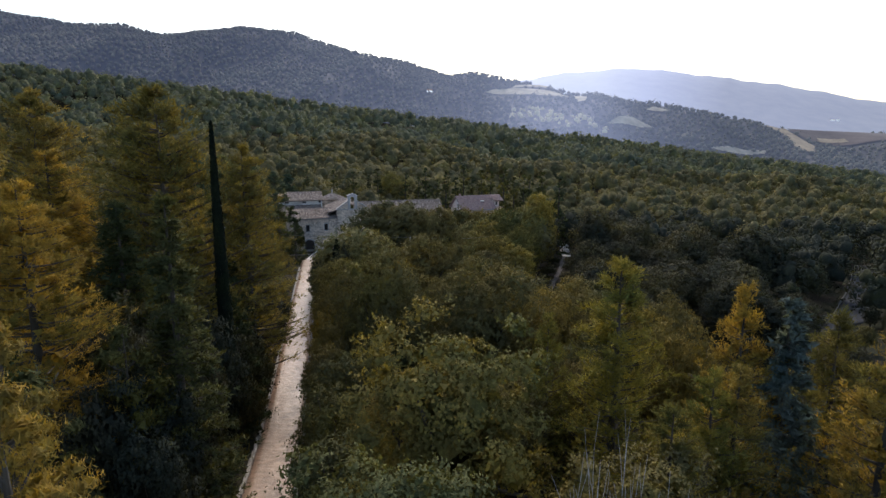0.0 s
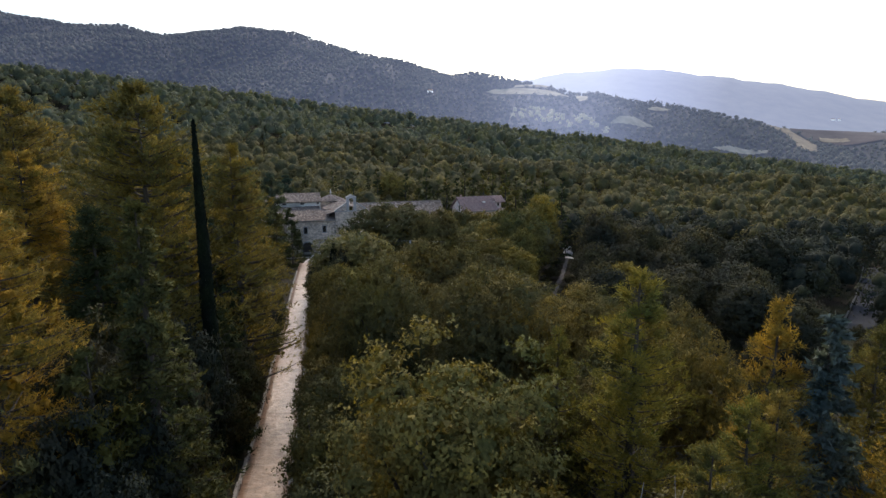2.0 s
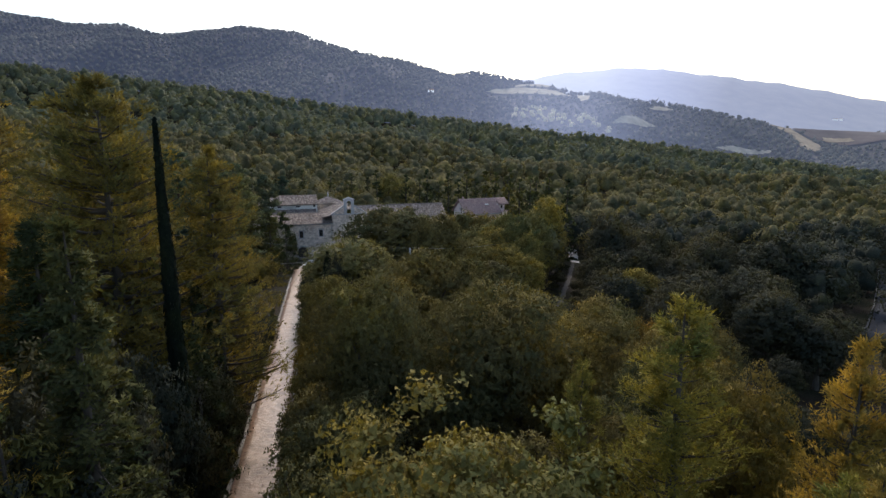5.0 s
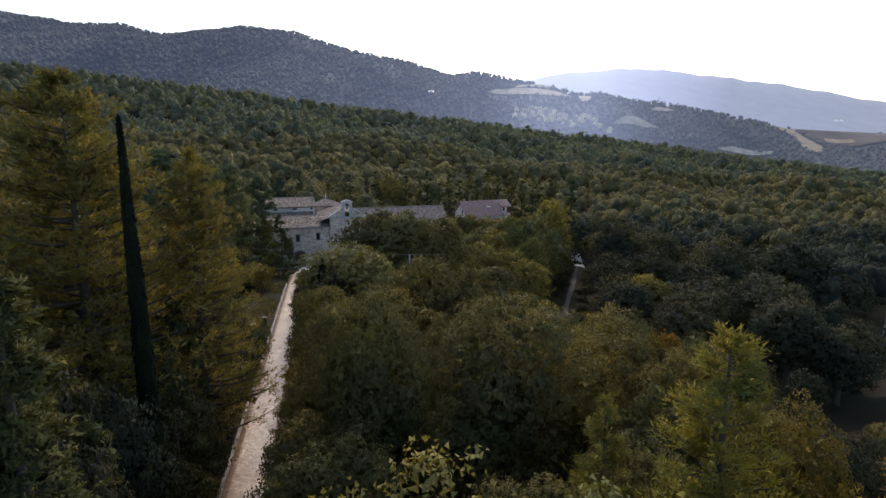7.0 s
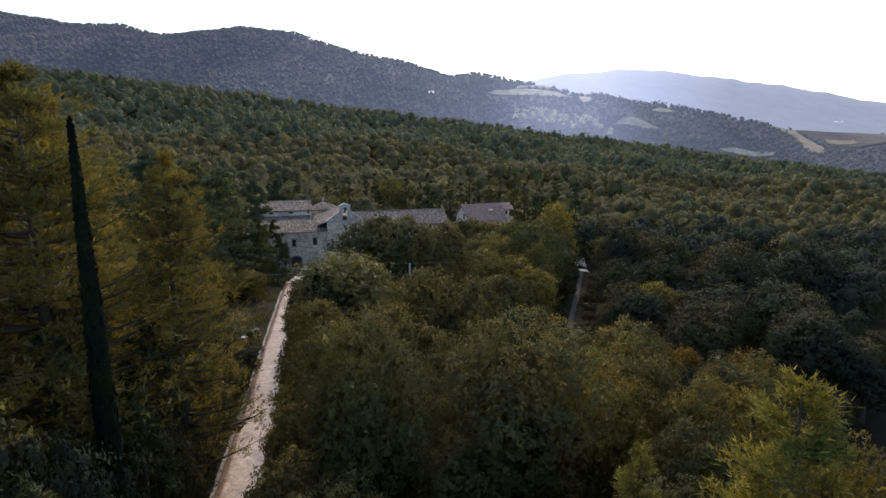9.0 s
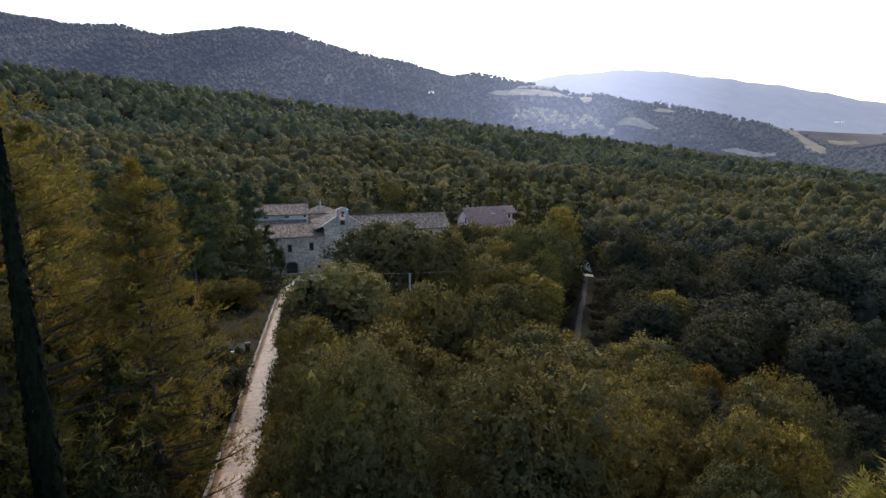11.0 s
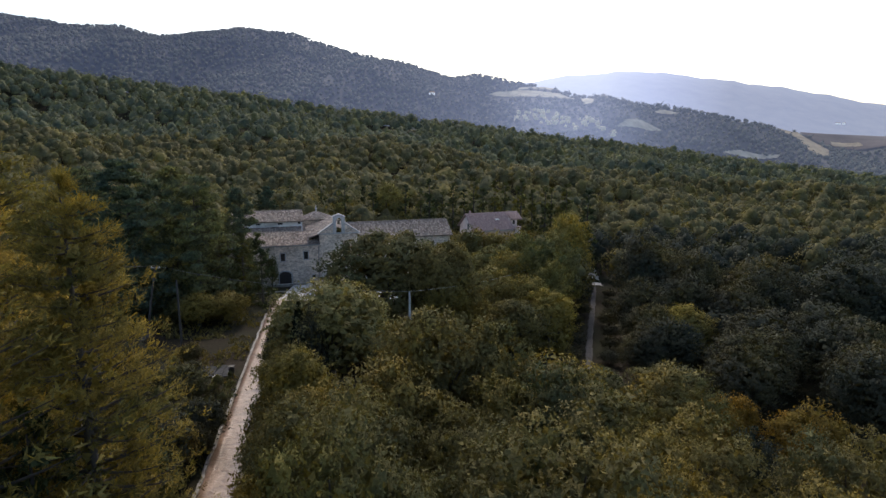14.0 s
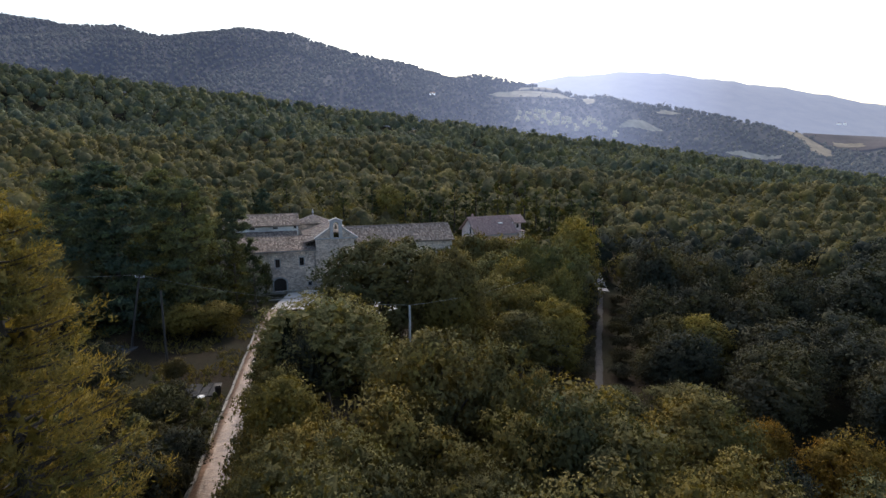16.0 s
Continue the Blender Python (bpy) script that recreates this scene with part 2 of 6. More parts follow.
def haze_glow_material(name, a, b, scale, glow, sunward):
    """Distance beyond the woods: tree-dotted relief with the lit air put into its emission, brighter towards the sun.
    """
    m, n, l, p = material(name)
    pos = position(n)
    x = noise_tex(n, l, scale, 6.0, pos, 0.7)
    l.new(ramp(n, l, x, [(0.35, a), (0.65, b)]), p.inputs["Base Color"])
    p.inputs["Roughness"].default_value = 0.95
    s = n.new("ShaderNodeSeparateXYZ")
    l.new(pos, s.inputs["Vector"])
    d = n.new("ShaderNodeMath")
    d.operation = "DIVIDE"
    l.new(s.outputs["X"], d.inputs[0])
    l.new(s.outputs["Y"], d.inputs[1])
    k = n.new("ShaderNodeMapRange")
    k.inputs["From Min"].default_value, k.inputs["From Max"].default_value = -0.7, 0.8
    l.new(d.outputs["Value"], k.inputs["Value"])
    # emission by bearing stands in for haze lit by the sun
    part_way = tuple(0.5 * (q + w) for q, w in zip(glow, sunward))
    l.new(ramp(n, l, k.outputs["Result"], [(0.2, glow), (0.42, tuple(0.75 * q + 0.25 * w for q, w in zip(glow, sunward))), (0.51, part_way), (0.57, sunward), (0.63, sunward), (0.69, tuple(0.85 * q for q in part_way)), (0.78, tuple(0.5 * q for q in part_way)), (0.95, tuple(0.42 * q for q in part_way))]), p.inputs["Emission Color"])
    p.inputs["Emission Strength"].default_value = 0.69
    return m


# far hills, trees, fields and mountain glow with the haze put into them
HILL_B = haze_glow_material("distant_hill", (0.02, 0.022, 0.014), (0.035, 0.036, 0.022), 0.05, (0.032, 0.04, 0.076), (0.19, 0.222, 0.345))
HILL_B_TREES = haze_glow_material("distant_trees", (0.055, 0.057, 0.033), (0.1, 0.094, 0.053), 0.018, (0.032, 0.04, 0.076), (0.172, 0.204, 0.322))
# pale leaf colour standing in for sunlight on a band of trees
SUNLIT_TONE_B = haze_glow_material("distant_sunlit_tone", (0.2, 0.19, 0.12), (0.38, 0.35, 0.24), 0.04, (0.032, 0.04, 0.076), (0.21, 0.235, 0.32))
FIELD_B = haze_glow_material("distant_pale_field", (0.16, 0.145, 0.105), (0.3, 0.27, 0.205), 0.045, (0.03, 0.045, 0.07), (0.16, 0.19, 0.28))
FIELD_TAN_B = haze_glow_material("distant_tan_field", (0.15, 0.115, 0.07), (0.27, 0.21, 0.135), 0.045, (0.03, 0.045, 0.07), (0.08, 0.1, 0.14))
PLOUGH_B = haze_glow_material("distant_ploughed_field", (0.05, 0.036, 0.036), (0.085, 0.064, 0.062), 0.03, (0.03, 0.04, 0.06), (0.08, 0.1, 0.14))
# white farm walls glow as well, haze brightness without any lamp
FAR_WALL = haze_glow_material("glowing_far_wall", (0.6, 0.6, 0.58), (0.75, 0.74, 0.72), 0.05, (0.55, 0.6, 0.7), (0.62, 0.68, 0.78))
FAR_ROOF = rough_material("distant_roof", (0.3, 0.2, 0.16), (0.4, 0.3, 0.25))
MOUNTAIN = haze_glow_material("far_mountain", (0.05, 0.06, 0.05), (0.08, 0.09, 0.07), 0.01, (0.4, 0.46, 0.8), (0.5, 0.56, 0.78))

# ---------------------------------------------------------------- building helpers


def part(name, bm, mat, parent=None, label=""):
    """One bmesh as one mesh object, under a thing or a part."""
    me = bpy.data.meshes.new(name)
    bm.to_mesh(me)
    bm.free()
    me.materials.append(mat)
    ob = new(name, me)
    if parent is not None:
        ob.parent = parent
    if label:
        ob["label"] = label
    return ob


def mesh_of(name, verts, faces, mat, normals=None):
    """A mesh from an array of corners and an array of quads or triangles; normals: one a corner, for soft shading."""
    me = bpy.data.meshes.new(name)
    verts, faces = np.asarray(verts, np.float32), np.asarray(faces, np.int32)
    me.vertices.add(len(verts))
    me.vertices.foreach_set("co", verts.ravel())
    k = faces.shape[1]
    me.loops.add(faces.size)
    me.loops.foreach_set("vertex_index", faces.ravel())
    me.polygons.add(len(faces))
    me.polygons.foreach_set("loop_start", np.arange(0, faces.size, k, dtype=np.int32))
    me.update(calc_edges=True)
    me.materials.append(mat)
    if normals is not None:
        me.polygons.foreach_set("use_smooth", np.ones(len(faces), bool))
        me.normals_split_custom_set_from_vertices(np.asarray(normals, np.float32))
    return me


def thing(name, x, y, z, label, category, group="", turn=0.0):
    ob = new(name)
    ob.matrix_world = pose(x, y, z, 0, 0, turn)
    return tagged(ob, label, category, group)


def box(bm, x0, x1, y0, y1, z0, z1, bevel=0.0):
    vs = [bm.verts.new(c) for c in ((x0, y0, z0), (x1, y0, z0), (x1, y1, z0), (x0, y1, z0), (x0, y0, z1), (x1, y0, z1), (x1, y1, z1), (x0, y1, z1))]
    fs = [bm.faces.new([vs[i] for i in f]) for f in ((3, 2, 1, 0), (4, 5, 6, 7), (0, 1, 5, 4), (1, 2, 6, 5), (2, 3, 7, 6), (3, 0, 4, 7))]
    if bevel:
        es = list({e for f in fs for e in f.edges})
        bmesh.ops.bevel(bm, geom=es, offset=bevel, segments=1, affect="EDGES")
    return bm


def boxed(*args, **kw):
    return box(bmesh.new(), *args, **kw)


def tube_arrays(points, radii, sides=6):
    """Corners and quads of a tapered tube along points."""
    pts = np.asarray(points, float)
    d = np.gradient(pts, axis=0)
    d /= np.linalg.norm(d, axis=1)[:, None] + 1e-9
    ref = np.where(np.abs(d[:, 2:3]) > 0.9, np.array([[1.0, 0, 0]]), np.array([[0, 0, 1.0]]))
    a = np.cross(d, ref)
    a /= np.linalg.norm(a, axis=1)[:, None] + 1e-9
    b = np.cross(d, a)
    ang = np.linspace(0, 2 * np.pi, sides, endpoint=False)
    ring = a[:, None] * np.cos(ang)[None, :, None] + b[:, None] * np.sin(ang)[None, :, None]
    v = (pts[:, None] + ring * np.asarray(radii, float)[:, None, None]).reshape(-1, 3)
    f = []
    for i in range(len(pts) - 1):
        for j in range(sides):
            k = (j + 1) % sides
            f.append((i * sides + j, i * sides + k, (i + 1) * sides + k, (i + 1) * sides + j))
    return v, np.array(f)


def joined(pieces):
    vs, fs, n = [], [], 0
    for v, f in pieces:
        vs.append(v)
        fs.append(np.asarray(f) + n)
        n += len(v)
    return np.concatenate(vs), np.concatenate(fs)


def leaves(p, n, length, width, rng, jitter=0.6, along=None, own=0.25):
    """A pointed leaf or leaf cluster at each point p, facing roughly n, and its shading; along: the way its long side runs."""
    k = len(p)
    soft = n / (np.linalg.norm(n, axis=1)[:, None] + 1e-9)
    n = n / (np.linalg.norm(n, axis=1)[:, None] + 1e-9) + rng.normal(0, jitter, (k, 3))
    n /= np.linalg.norm(n, axis=1)[:, None] + 1e-9
    t = rng.normal(0, 1, (k, 3)) if along is None else along + rng.normal(0, 0.3, (k, 3))
    t -= n * (t * n).sum(1)[:, None]
    t /= np.linalg.norm(t, axis=1)[:, None] + 1e-9
    b = np.cross(n, t)
    s = rng.uniform(0.65, 1.3, (k, 1))
    l, w = t * s * length / 2, b * s * width / 2
    sag = n * s * length * 0.12
    v = np.stack([p + l, p - 0.7 * l + 1.15 * w + sag, p - 0.7 * l - 1.15 * w + sag], 1).reshape(-1, 3)
    return v, np.arange(3 * k).reshape(-1, 3), np.repeat(own * n + (1 - own) * soft, 3, 0)


def masses(centres, radii, around, rings, low, rng, rough=(0.8, 1.14)):
    """Dense foliage behind the outer leaves: a rough form round each centre, of an even
    number of sides; corners, triangles, shading."""
    k = len(centres)
    z = np.sin(np.linspace(math.asin(low), 1.3, rings + 1))
    a = np.arange(around) * 2 * np.pi / around
    r = np.sqrt(1 - z * z)
    w = np.stack([r[:, None] * np.cos(a), r[:, None] * np.sin(a), np.repeat(z[:, None], around, 1)], 2).reshape(-1, 3)
    side = [(i * around + j, i * around + (j + 1) % around, (i + 1) * around + (j + 1) % around, (i + 1) * around + j) for i in range(rings) for j in range(around)]
    top = rings * around
    f = np.array(side + [(top, top + q, top + q + 1, top + q + 2) for q in range(1, around - 2, 2)])
    v = np.asarray(centres)[:, None] + w[None] * np.asarray(radii)[:, None] * rng.uniform(*rough, (k, len(w), 1))
    f = (f[None] + (np.arange(k) * len(w))[:, None, None]).reshape(-1, 4)
    return v.reshape(-1, 3), np.concatenate([f[:, :3], f[:, [0, 2, 3]]]), np.tile(w, (k, 1))


def shards(centres, sizes, per, rng, half=0.3, low=-0.7, reach=0.72):
    """The twiggy inside of each clump of foliage: ragged leaf sprays set every way round its centre;
    corners, triangles, shading."""
    c, r = np.repeat(np.asarray(centres, float), per, 0), np.repeat(np.asarray(sizes, float), per, 0)
    if r.ndim == 1:
        r = r[:, None] * np.ones(3)
    d = sphere_ways(len(c), rng, low)
    at = c + d * r * rng.uniform(0.15, reach, (len(c), 1))
    n = d + rng.normal(0, 0.6, d.shape)
    n /= np.linalg.norm(n, axis=1)[:, None]
    t = np.cross(n, rng.normal(0, 1, n.shape))
    t /= np.linalg.norm(t, axis=1)[:, None] + 1e-9
    b = np.cross(n, t)
    size = half * rng.uniform(0.7, 1.2, (len(c), 1))
    v = np.stack([at + t * size, at - 0.8 * t * size + b * size, at - 0.8 * t * size - b * size], 1).reshape(-1, 3)
    return v, np.arange(3 * len(c)).reshape(-1, 3), np.repeat(0.2 * n + 0.9 * d, 3, 0)


def with_mass(v, f, s, mass):
    """Outer leaves and the foliage behind them in one set of arrays."""
    mv, mf, mw = mass
    return np.concatenate([v, mv]), np.concatenate([f, mf + len(v)]), np.concatenate([s, mw])


def sphere_ways(k, rng, low=-0.35):
    z = rng.uniform(low, 1, k)
    a = rng.uniform(0, 2 * np.pi, k)
    r = np.sqrt(1 - z * z)
    return np.stack([r * np.cos(a), r * np.sin(a), z], 1)


def even_ways(k, rng, low=-0.35, loose=0.5):
    """Directions spread evenly over a sphere above a given height, somewhat shuffled."""
    i = np.arange(k) + 0.5
    z = 1 - (1 - low) * i / k + rng.uniform(-loose, loose, k) * (1 - low) / k
    z = np.clip(z, -1, 1)
    a = i * 2.39996 + rng.normal(0, loose * 0.5, k) + rng.uniform(0, 6.28)
    r = np.sqrt(1 - z * z)
    return np.stack([r * np.cos(a), r * np.sin(a), z], 1)


def crown_points(centre, radii, lumps, per, rng, lump=0.38, low=-0.35, rough=0.1, spread=(0.56, 0.78), lobes=0.0, sprig=0.0):
    """Points and facings in the outer layer of a broadleaf crown made of boughs with rounded, frayed ends."""
    radii = np.asarray(radii, float)
    w = even_ways(lumps, rng, low)
    c = w * radii * rng.uniform(*spread, (lumps, 1))
    if lobes:
        o = rng.uniform(0, 50)
        c *= np.array([[min(1.08, 1.0 + lobes * 2.0 * noise.noise((x * 1.7 + o, y * 1.7, z * 1.7)))] for x, y, z in w])
    r = np.mean(radii) * lump * rng.uniform(0.65, 1.3, lumps)
    want = lumps * per
    own = rng.integers(0, lumps, want * 4)
    d = sphere_ways(want * 4, rng, -0.6)
    skin = c[own] + d * r[own][:, None]
    ok = ((skin / radii) * d).sum(1) > -0.05
    for k in range(lumps):
        ok &= (np.linalg.norm(skin - c[k], axis=1) > 0.85 * r[k]) | (own == k)
    own, d = own[ok][:want], d[ok][:want]
    out = np.where(rng.random((len(d), 1)) < 0.12, rng.uniform(1.0, 1.0 + 2 * rough, (len(d), 1)), 1 - 1.6 * rough + 2.0 * rough * rng.random((len(d), 1)) ** 0.6)
    q = c[own] + d * np.array((1, 1, 0.85)) * r[own][:, None] * out
    face = 0.6 * d + 0.7 * w[own] + np.array([0, 0, 0.12])
    if sprig:
        # leaves gather in small sprigs, brighter on their upper side
        twig = rng.integers(0, max(1, len(q) // 11), len(q))
        off = rng.normal(0, 1, q.shape) * np.array((1, 1, 0.6))
        q, face = q[twig] + off * sprig, face[twig] + 0.3 * off * np.array((1, 1, 1.6))
    return q + np.asarray(centre), face, c + np.asarray(centre), r


# ---------------------------------------------------------------- lie of the land
def road_x(y):
    return -6.3 - 0.193 * y


def smooth01(t):
    t = np.clip(t, 0, 1)
    return t * t * (3 - 2 * t)


RIDGE_B = np.array([(-1.6, 0.2), (-0.711, 0.1854), (-0.604, 0.1665), (-0.522, 0.1683), (-0.469, 0.1553), (-0.423, 0.1527), (-0.323, 0.1596), (-0.241, 0.1553), (-0.169, 0.1318), (-0.059, 0.109), (0.006, 0.0877), (0.052, 0.0939), (0.107, 0.0833), (0.182, 0.0716), (0.201, 0.0627), (0.295, 0.0518), (0.389, 0.0401), (0.512, 0.0173), (0.561, 0.0062), (0.739, -0.003), (1.6, -0.01)])
RIDGE_C = np.array([(-1.6, 0.03), (0.0, 0.055), (0.145, 0.0806), (0.2, 0.0895), (0.255, 0.0931), (0.319, 0.0975), (0.459, 0.0824), (0.572, 0.0689), (0.732, 0.0419), (1.6, 0.03)])
CREST_A = 460.0


def soft_ridge(line, a, w):
    """A ridge line with its corners rounded."""
    return sum(np.interp(a + k * w, line[:, 0], line[:, 1]) for k in (-1, -0.5, 0, 0.5, 1)) / 5


def crest_b(a):
    return 1350.0 - 330.0 * smooth01((a + 0.1) / 0.35)


def land(x, y):
    """The height of the ground: the road's gentle fall, the drop to the east, the wooded slope, two far ranges."""
    x, y = np.asarray(x, float), np.asarray(y, float)
    z = 1.0 + 0.034 * np.clip(128 - y, -20, 200) + 0.1 * np.clip(45 - y, 0, 60)
    off = x - road_x(np.clip(y, -50, 170))
    z = z - 14.0 * (1 - np.exp(-np.clip(off - 8, 0, None) * 0.18 / 14.0)) + np.clip(0.05 * (-off - 14), 0, 6)
    z = z + 0.25 * np.sin(x * 0.21 + 1.3) * np.sin(y * 0.17) * np.clip((np.abs(off) - 6) / 8, 0, 1)
    a = x / np.maximum(y, 60)
    crest = 27.0 - 57 * np.clip(a, -1.2, 1.0)
    p = 1.0 + np.clip(-a * 1.6, 0, 0.8)
    s = np.clip((y - 195) / (CREST_A - 195), 0, 1)
    up = s ** p * (1 - 0.12 * np.sin(np.pi * s))
    z = z + (crest - z) * up
    z = z + (2.6 * np.sin(x * 0.031 + y * 0.047) + 1.8 * np.sin(x * 0.058 - y * 0.036 + 2.0)) * smooth01((y - 215) / 60) * (1 - smooth01((y - 395) / 65))
    # beyond the crest: a dip, then the hill with fields, then the far mountain
    dip = crest - 55
    z = np.where(y > CREST_A, crest + (dip - crest) * smooth01((y - CREST_A) / 190), z)
    yb = crest_b(a)
    zb = 28 + np.interp(a, RIDGE_B[:, 0], RIDGE_B[:, 1]) * yb - 6
    f = np.clip((y - 640) / (yb - 640), 0, 1)
    z = np.where(y > 640, dip + (zb - dip) * (0.55 * f + 0.45 * smooth01(f)), z)
    z = np.where((y > 640) & (y < yb), z + 9 * (np.sin(0.021 * x + 0.004 * y) + 0.6 * np.sin(0.043 * x - 0.011 * y + 1.0)) * 4 * f * (1 - f), z)
    z = np.where((y > 640) & (y < yb), z + 15 * np.sin(0.013 * x - 0.0095 * y + 0.5) * 4 * f * (1 - f), z)
    z = np.where((y > 560) & (y < 1600), z + 7 * np.sin(x * 0.013 + y * 0.006) * np.sin(y * 0.015) * np.clip(f, 0, 1) * (1 - f) * 4 * 0.6, z)
    back = smooth01((y - yb) / 700)
    z = np.where(y > yb, zb + (-60 - zb) * back, z)
    zc = 28 + (soft_ridge(RIDGE_C, a, 0.025) + 0.0009 * np.sin(a * 71 + 0.4) + 0.0006 * np.sin(a * 163) + 0.0003 * np.sin(a * 391)) * 4200
    g = smooth01((y - 2400) / 1800)
    z = np.where(y > 2400, -60 + (zc + 60) * g, z)
    return np.where(y > 4200, zc - (y - 4200) * 0.2, z)


def land_at(x, y):
    return float(land(x, y))


def build_ground():
    ys = np.concatenate([np.linspace(-1500, -120, 12), np.arange(-100, 200, 4.0), np.arange(200, 640, 10.0), np.arange(640, 1500, 14.0), np.linspace(1500, 4200, 36), [4400, 4700]])
    js = np.linspace(-1.5, 1.5, 231)
    js = 0.55 * js + 0.45 * js ** 3 / 2.25
    w = 130 + np.abs(np.where(ys < 0, ys, ys * 0.95))
    xs = js[None] * w[:, None]
    yy = np.repeat(ys[:, None], len(js), 1)
    zz = land(xs, yy)
    v = np.stack([xs, yy, zz], -1).reshape(-1, 3)
    k = len(js)
    i, j = np.meshgrid(np.arange(len(ys) - 1), np.arange(k - 1), indexing="ij")
    q = (i * k + j).ravel()
    f = np.stack([q, q + 1, q + k + 1, q + k], 1)
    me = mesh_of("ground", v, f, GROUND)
    # beyond the crest the sheet takes the materials with haze in their emission
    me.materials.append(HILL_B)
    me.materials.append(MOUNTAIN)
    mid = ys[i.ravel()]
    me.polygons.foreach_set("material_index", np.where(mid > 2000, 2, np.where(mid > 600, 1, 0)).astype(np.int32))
    me.polygons.foreach_set("use_smooth", np.ones(len(f), bool))
    tagged(new("ground", me), "brown leaf-littered woodland ground rising to wooded hills", "ground", kind="structure")


build_ground()


def strip(name, line, width, lift, mat, label, category, step=1.0, wobble=0.0):
    """A road laid on the land along a line of (x, y), with slightly ragged edges and a thickness at its sides."""
    line = np.asarray(line, float)
    d = np.r_[0, np.cumsum(np.linalg.norm(np.diff(line, axis=0), axis=1))]
    s = np.arange(0, d[-1], step)
    c = np.stack([np.interp(s, d, line[:, 0]), np.interp(s, d, line[:, 1])], 1)
    t = np.gradient(c, axis=0)
    t /= np.linalg.norm(t, axis=1)[:, None]
    n = np.stack([t[:, 1], -t[:, 0]], 1)
    rng = np.random.default_rng(5)
    across = np.linspace(-0.5, 0.5, 7)
    rows = []
    for u in across:
        e = c + n * (u * width + (rng.uniform(-wobble, wobble, (len(c), 1)) if abs(u) == 0.5 else 0))
        z = land(e[:, 0], e[:, 1]) + lift + 0.05 * (0.25 - u * u)
        rows.append(np.c_[e, z])
    low = [np.c_[rows[0][:, :2], rows[0][:, 2] - 0.4], np.c_[rows[-1][:, :2], rows[-1][:, 2] - 0.4]]
    rows = [low[0], *rows, low[1]]
    v = np.stack(rows, 1).reshape(-1, 3)
    k = len(rows)
    i, j = np.meshgrid(np.arange(len(c) - 1), np.arange(k - 1), indexing="ij")
    q = (i * k + j).ravel()
    me = mesh_of(name, v, np.stack([q, q + 1, q + k + 1, q + k], 1), mat)
    return tagged(new(name, me), label, category, kind="structure")


strip("road", [(road_x(y) + 1.6, y) for y in range(-60, 121, 4)], 3.2, 0.12, GRAVEL, "pale pinkish gravel avenue strewn with leaves", "road", 1.0, 0.12)
strip("lane", [(12, 86), (17.6, 101), (22.8, 121), (28.3, 141), (33.4, 160), (36, 170)], 0.95, 0.12, LANE, "narrow grey gravel lane between trees", "lane", 1.5, 0.15)
# the lane's sunlit far end, its brightness given by the pale gravel colour
strip("lane", [(34.8, 163), (36.6, 174), (38.2, 184)], 2.4, 0.2, PLAZA, "far end of the lane, sunlight put into its pale colour", "lane", 1.5, 0.3)
strip("road", [(56, 96), (70, 104), (80, 111), (96, 131), (112, 152), (127, 172)], 5.2, 0.15, ASPHALT, "grey asphalt country road on the slope", "road", 2.0)


def patch_on_land(name, xs, ys, lift, mat, label, category, kind="structure"):
    """A sheet of the land between x and y bounds, given as functions or numbers."""
    v, k = [], len(xs)
    for y in ys:
        for x in xs:
            v.append((x, y, land_at(x, y) + lift))
    f = [(i * k + j, i * k + j + 1, (i + 1) * k + j + 1, (i + 1) * k + j) for i in range(len(ys) - 1) for j in range(k - 1)]
    return tagged(new(name, mesh_of(name, v, f, mat)), label, category, kind=kind)


patch_on_land("pavement", np.linspace(-28.6, -9, 24), np.linspace(119.5, 132.5, 15), 0.16, PLAZA, "pale gravel forecourt before the convent gate", "pavement")

# ---------------------------------------------------------------- buildings
CONVENT = (-30.6, 132.0, 1.3)
TURN = 16.0


def tile_arrays(origin, along, slope, col=0.26, row=0.42, inside=None, seed=1):
    """Half-round clay tiles over a roof plane: each one its own piece, a little uneven."""
    rng = np.random.default_rng(seed)
    o, a, s = (np.asarray(q, float) for q in (origin, along, slope))
    la, ls = np.linalg.norm(a), np.linalg.norm(s)
    ua, us = a / la, s / ls
    n = np.cross(ua, us)
    if n[2] < 0:
        n = -n
    ca, cs = max(1, int(la / col)), max(1, int(ls / row))
    i, j = np.meshgrid(np.arange(ca), np.arange(cs), indexing="ij")
    i, j = i.ravel(), j.ravel()
    if inside is not None:
        ok = np.array([inside((p + 0.5) / ca, (q + 0.5) / cs) for p, q in zip(i, j)])
        i, j = i[ok], j[ok]
    w = la / ca
    base = o + np.outer((i + 0.5) * w + rng.normal(0, 0.012, len(i)), ua) + np.outer(j * ls / cs + rng.normal(0, 0.02, len(i)), us)
    tip = rng.normal(0, 0.012, len(i))
    prof = ((-0.5, 0.02), (-0.25, 0.085), (0.25, 0.085), (0.5, 0.02))
    v = []
    for d, lift in ((0.0, 0.05), (ls / cs * 1.12, 0.0)):
        for x, h in prof:
            v.append(base + ua * (x * w * 0.98) + us * d + n * (h + lift) + np.outer(tip, n))
    v = np.stack(v, 1).reshape(-1, 3)
    q = np.arange(len(i)) * 8
    f = np.concatenate([np.stack([q + k, q + k + 1, q + k + 5, q + k + 4], 1) for k in range(3)])
    return v, f


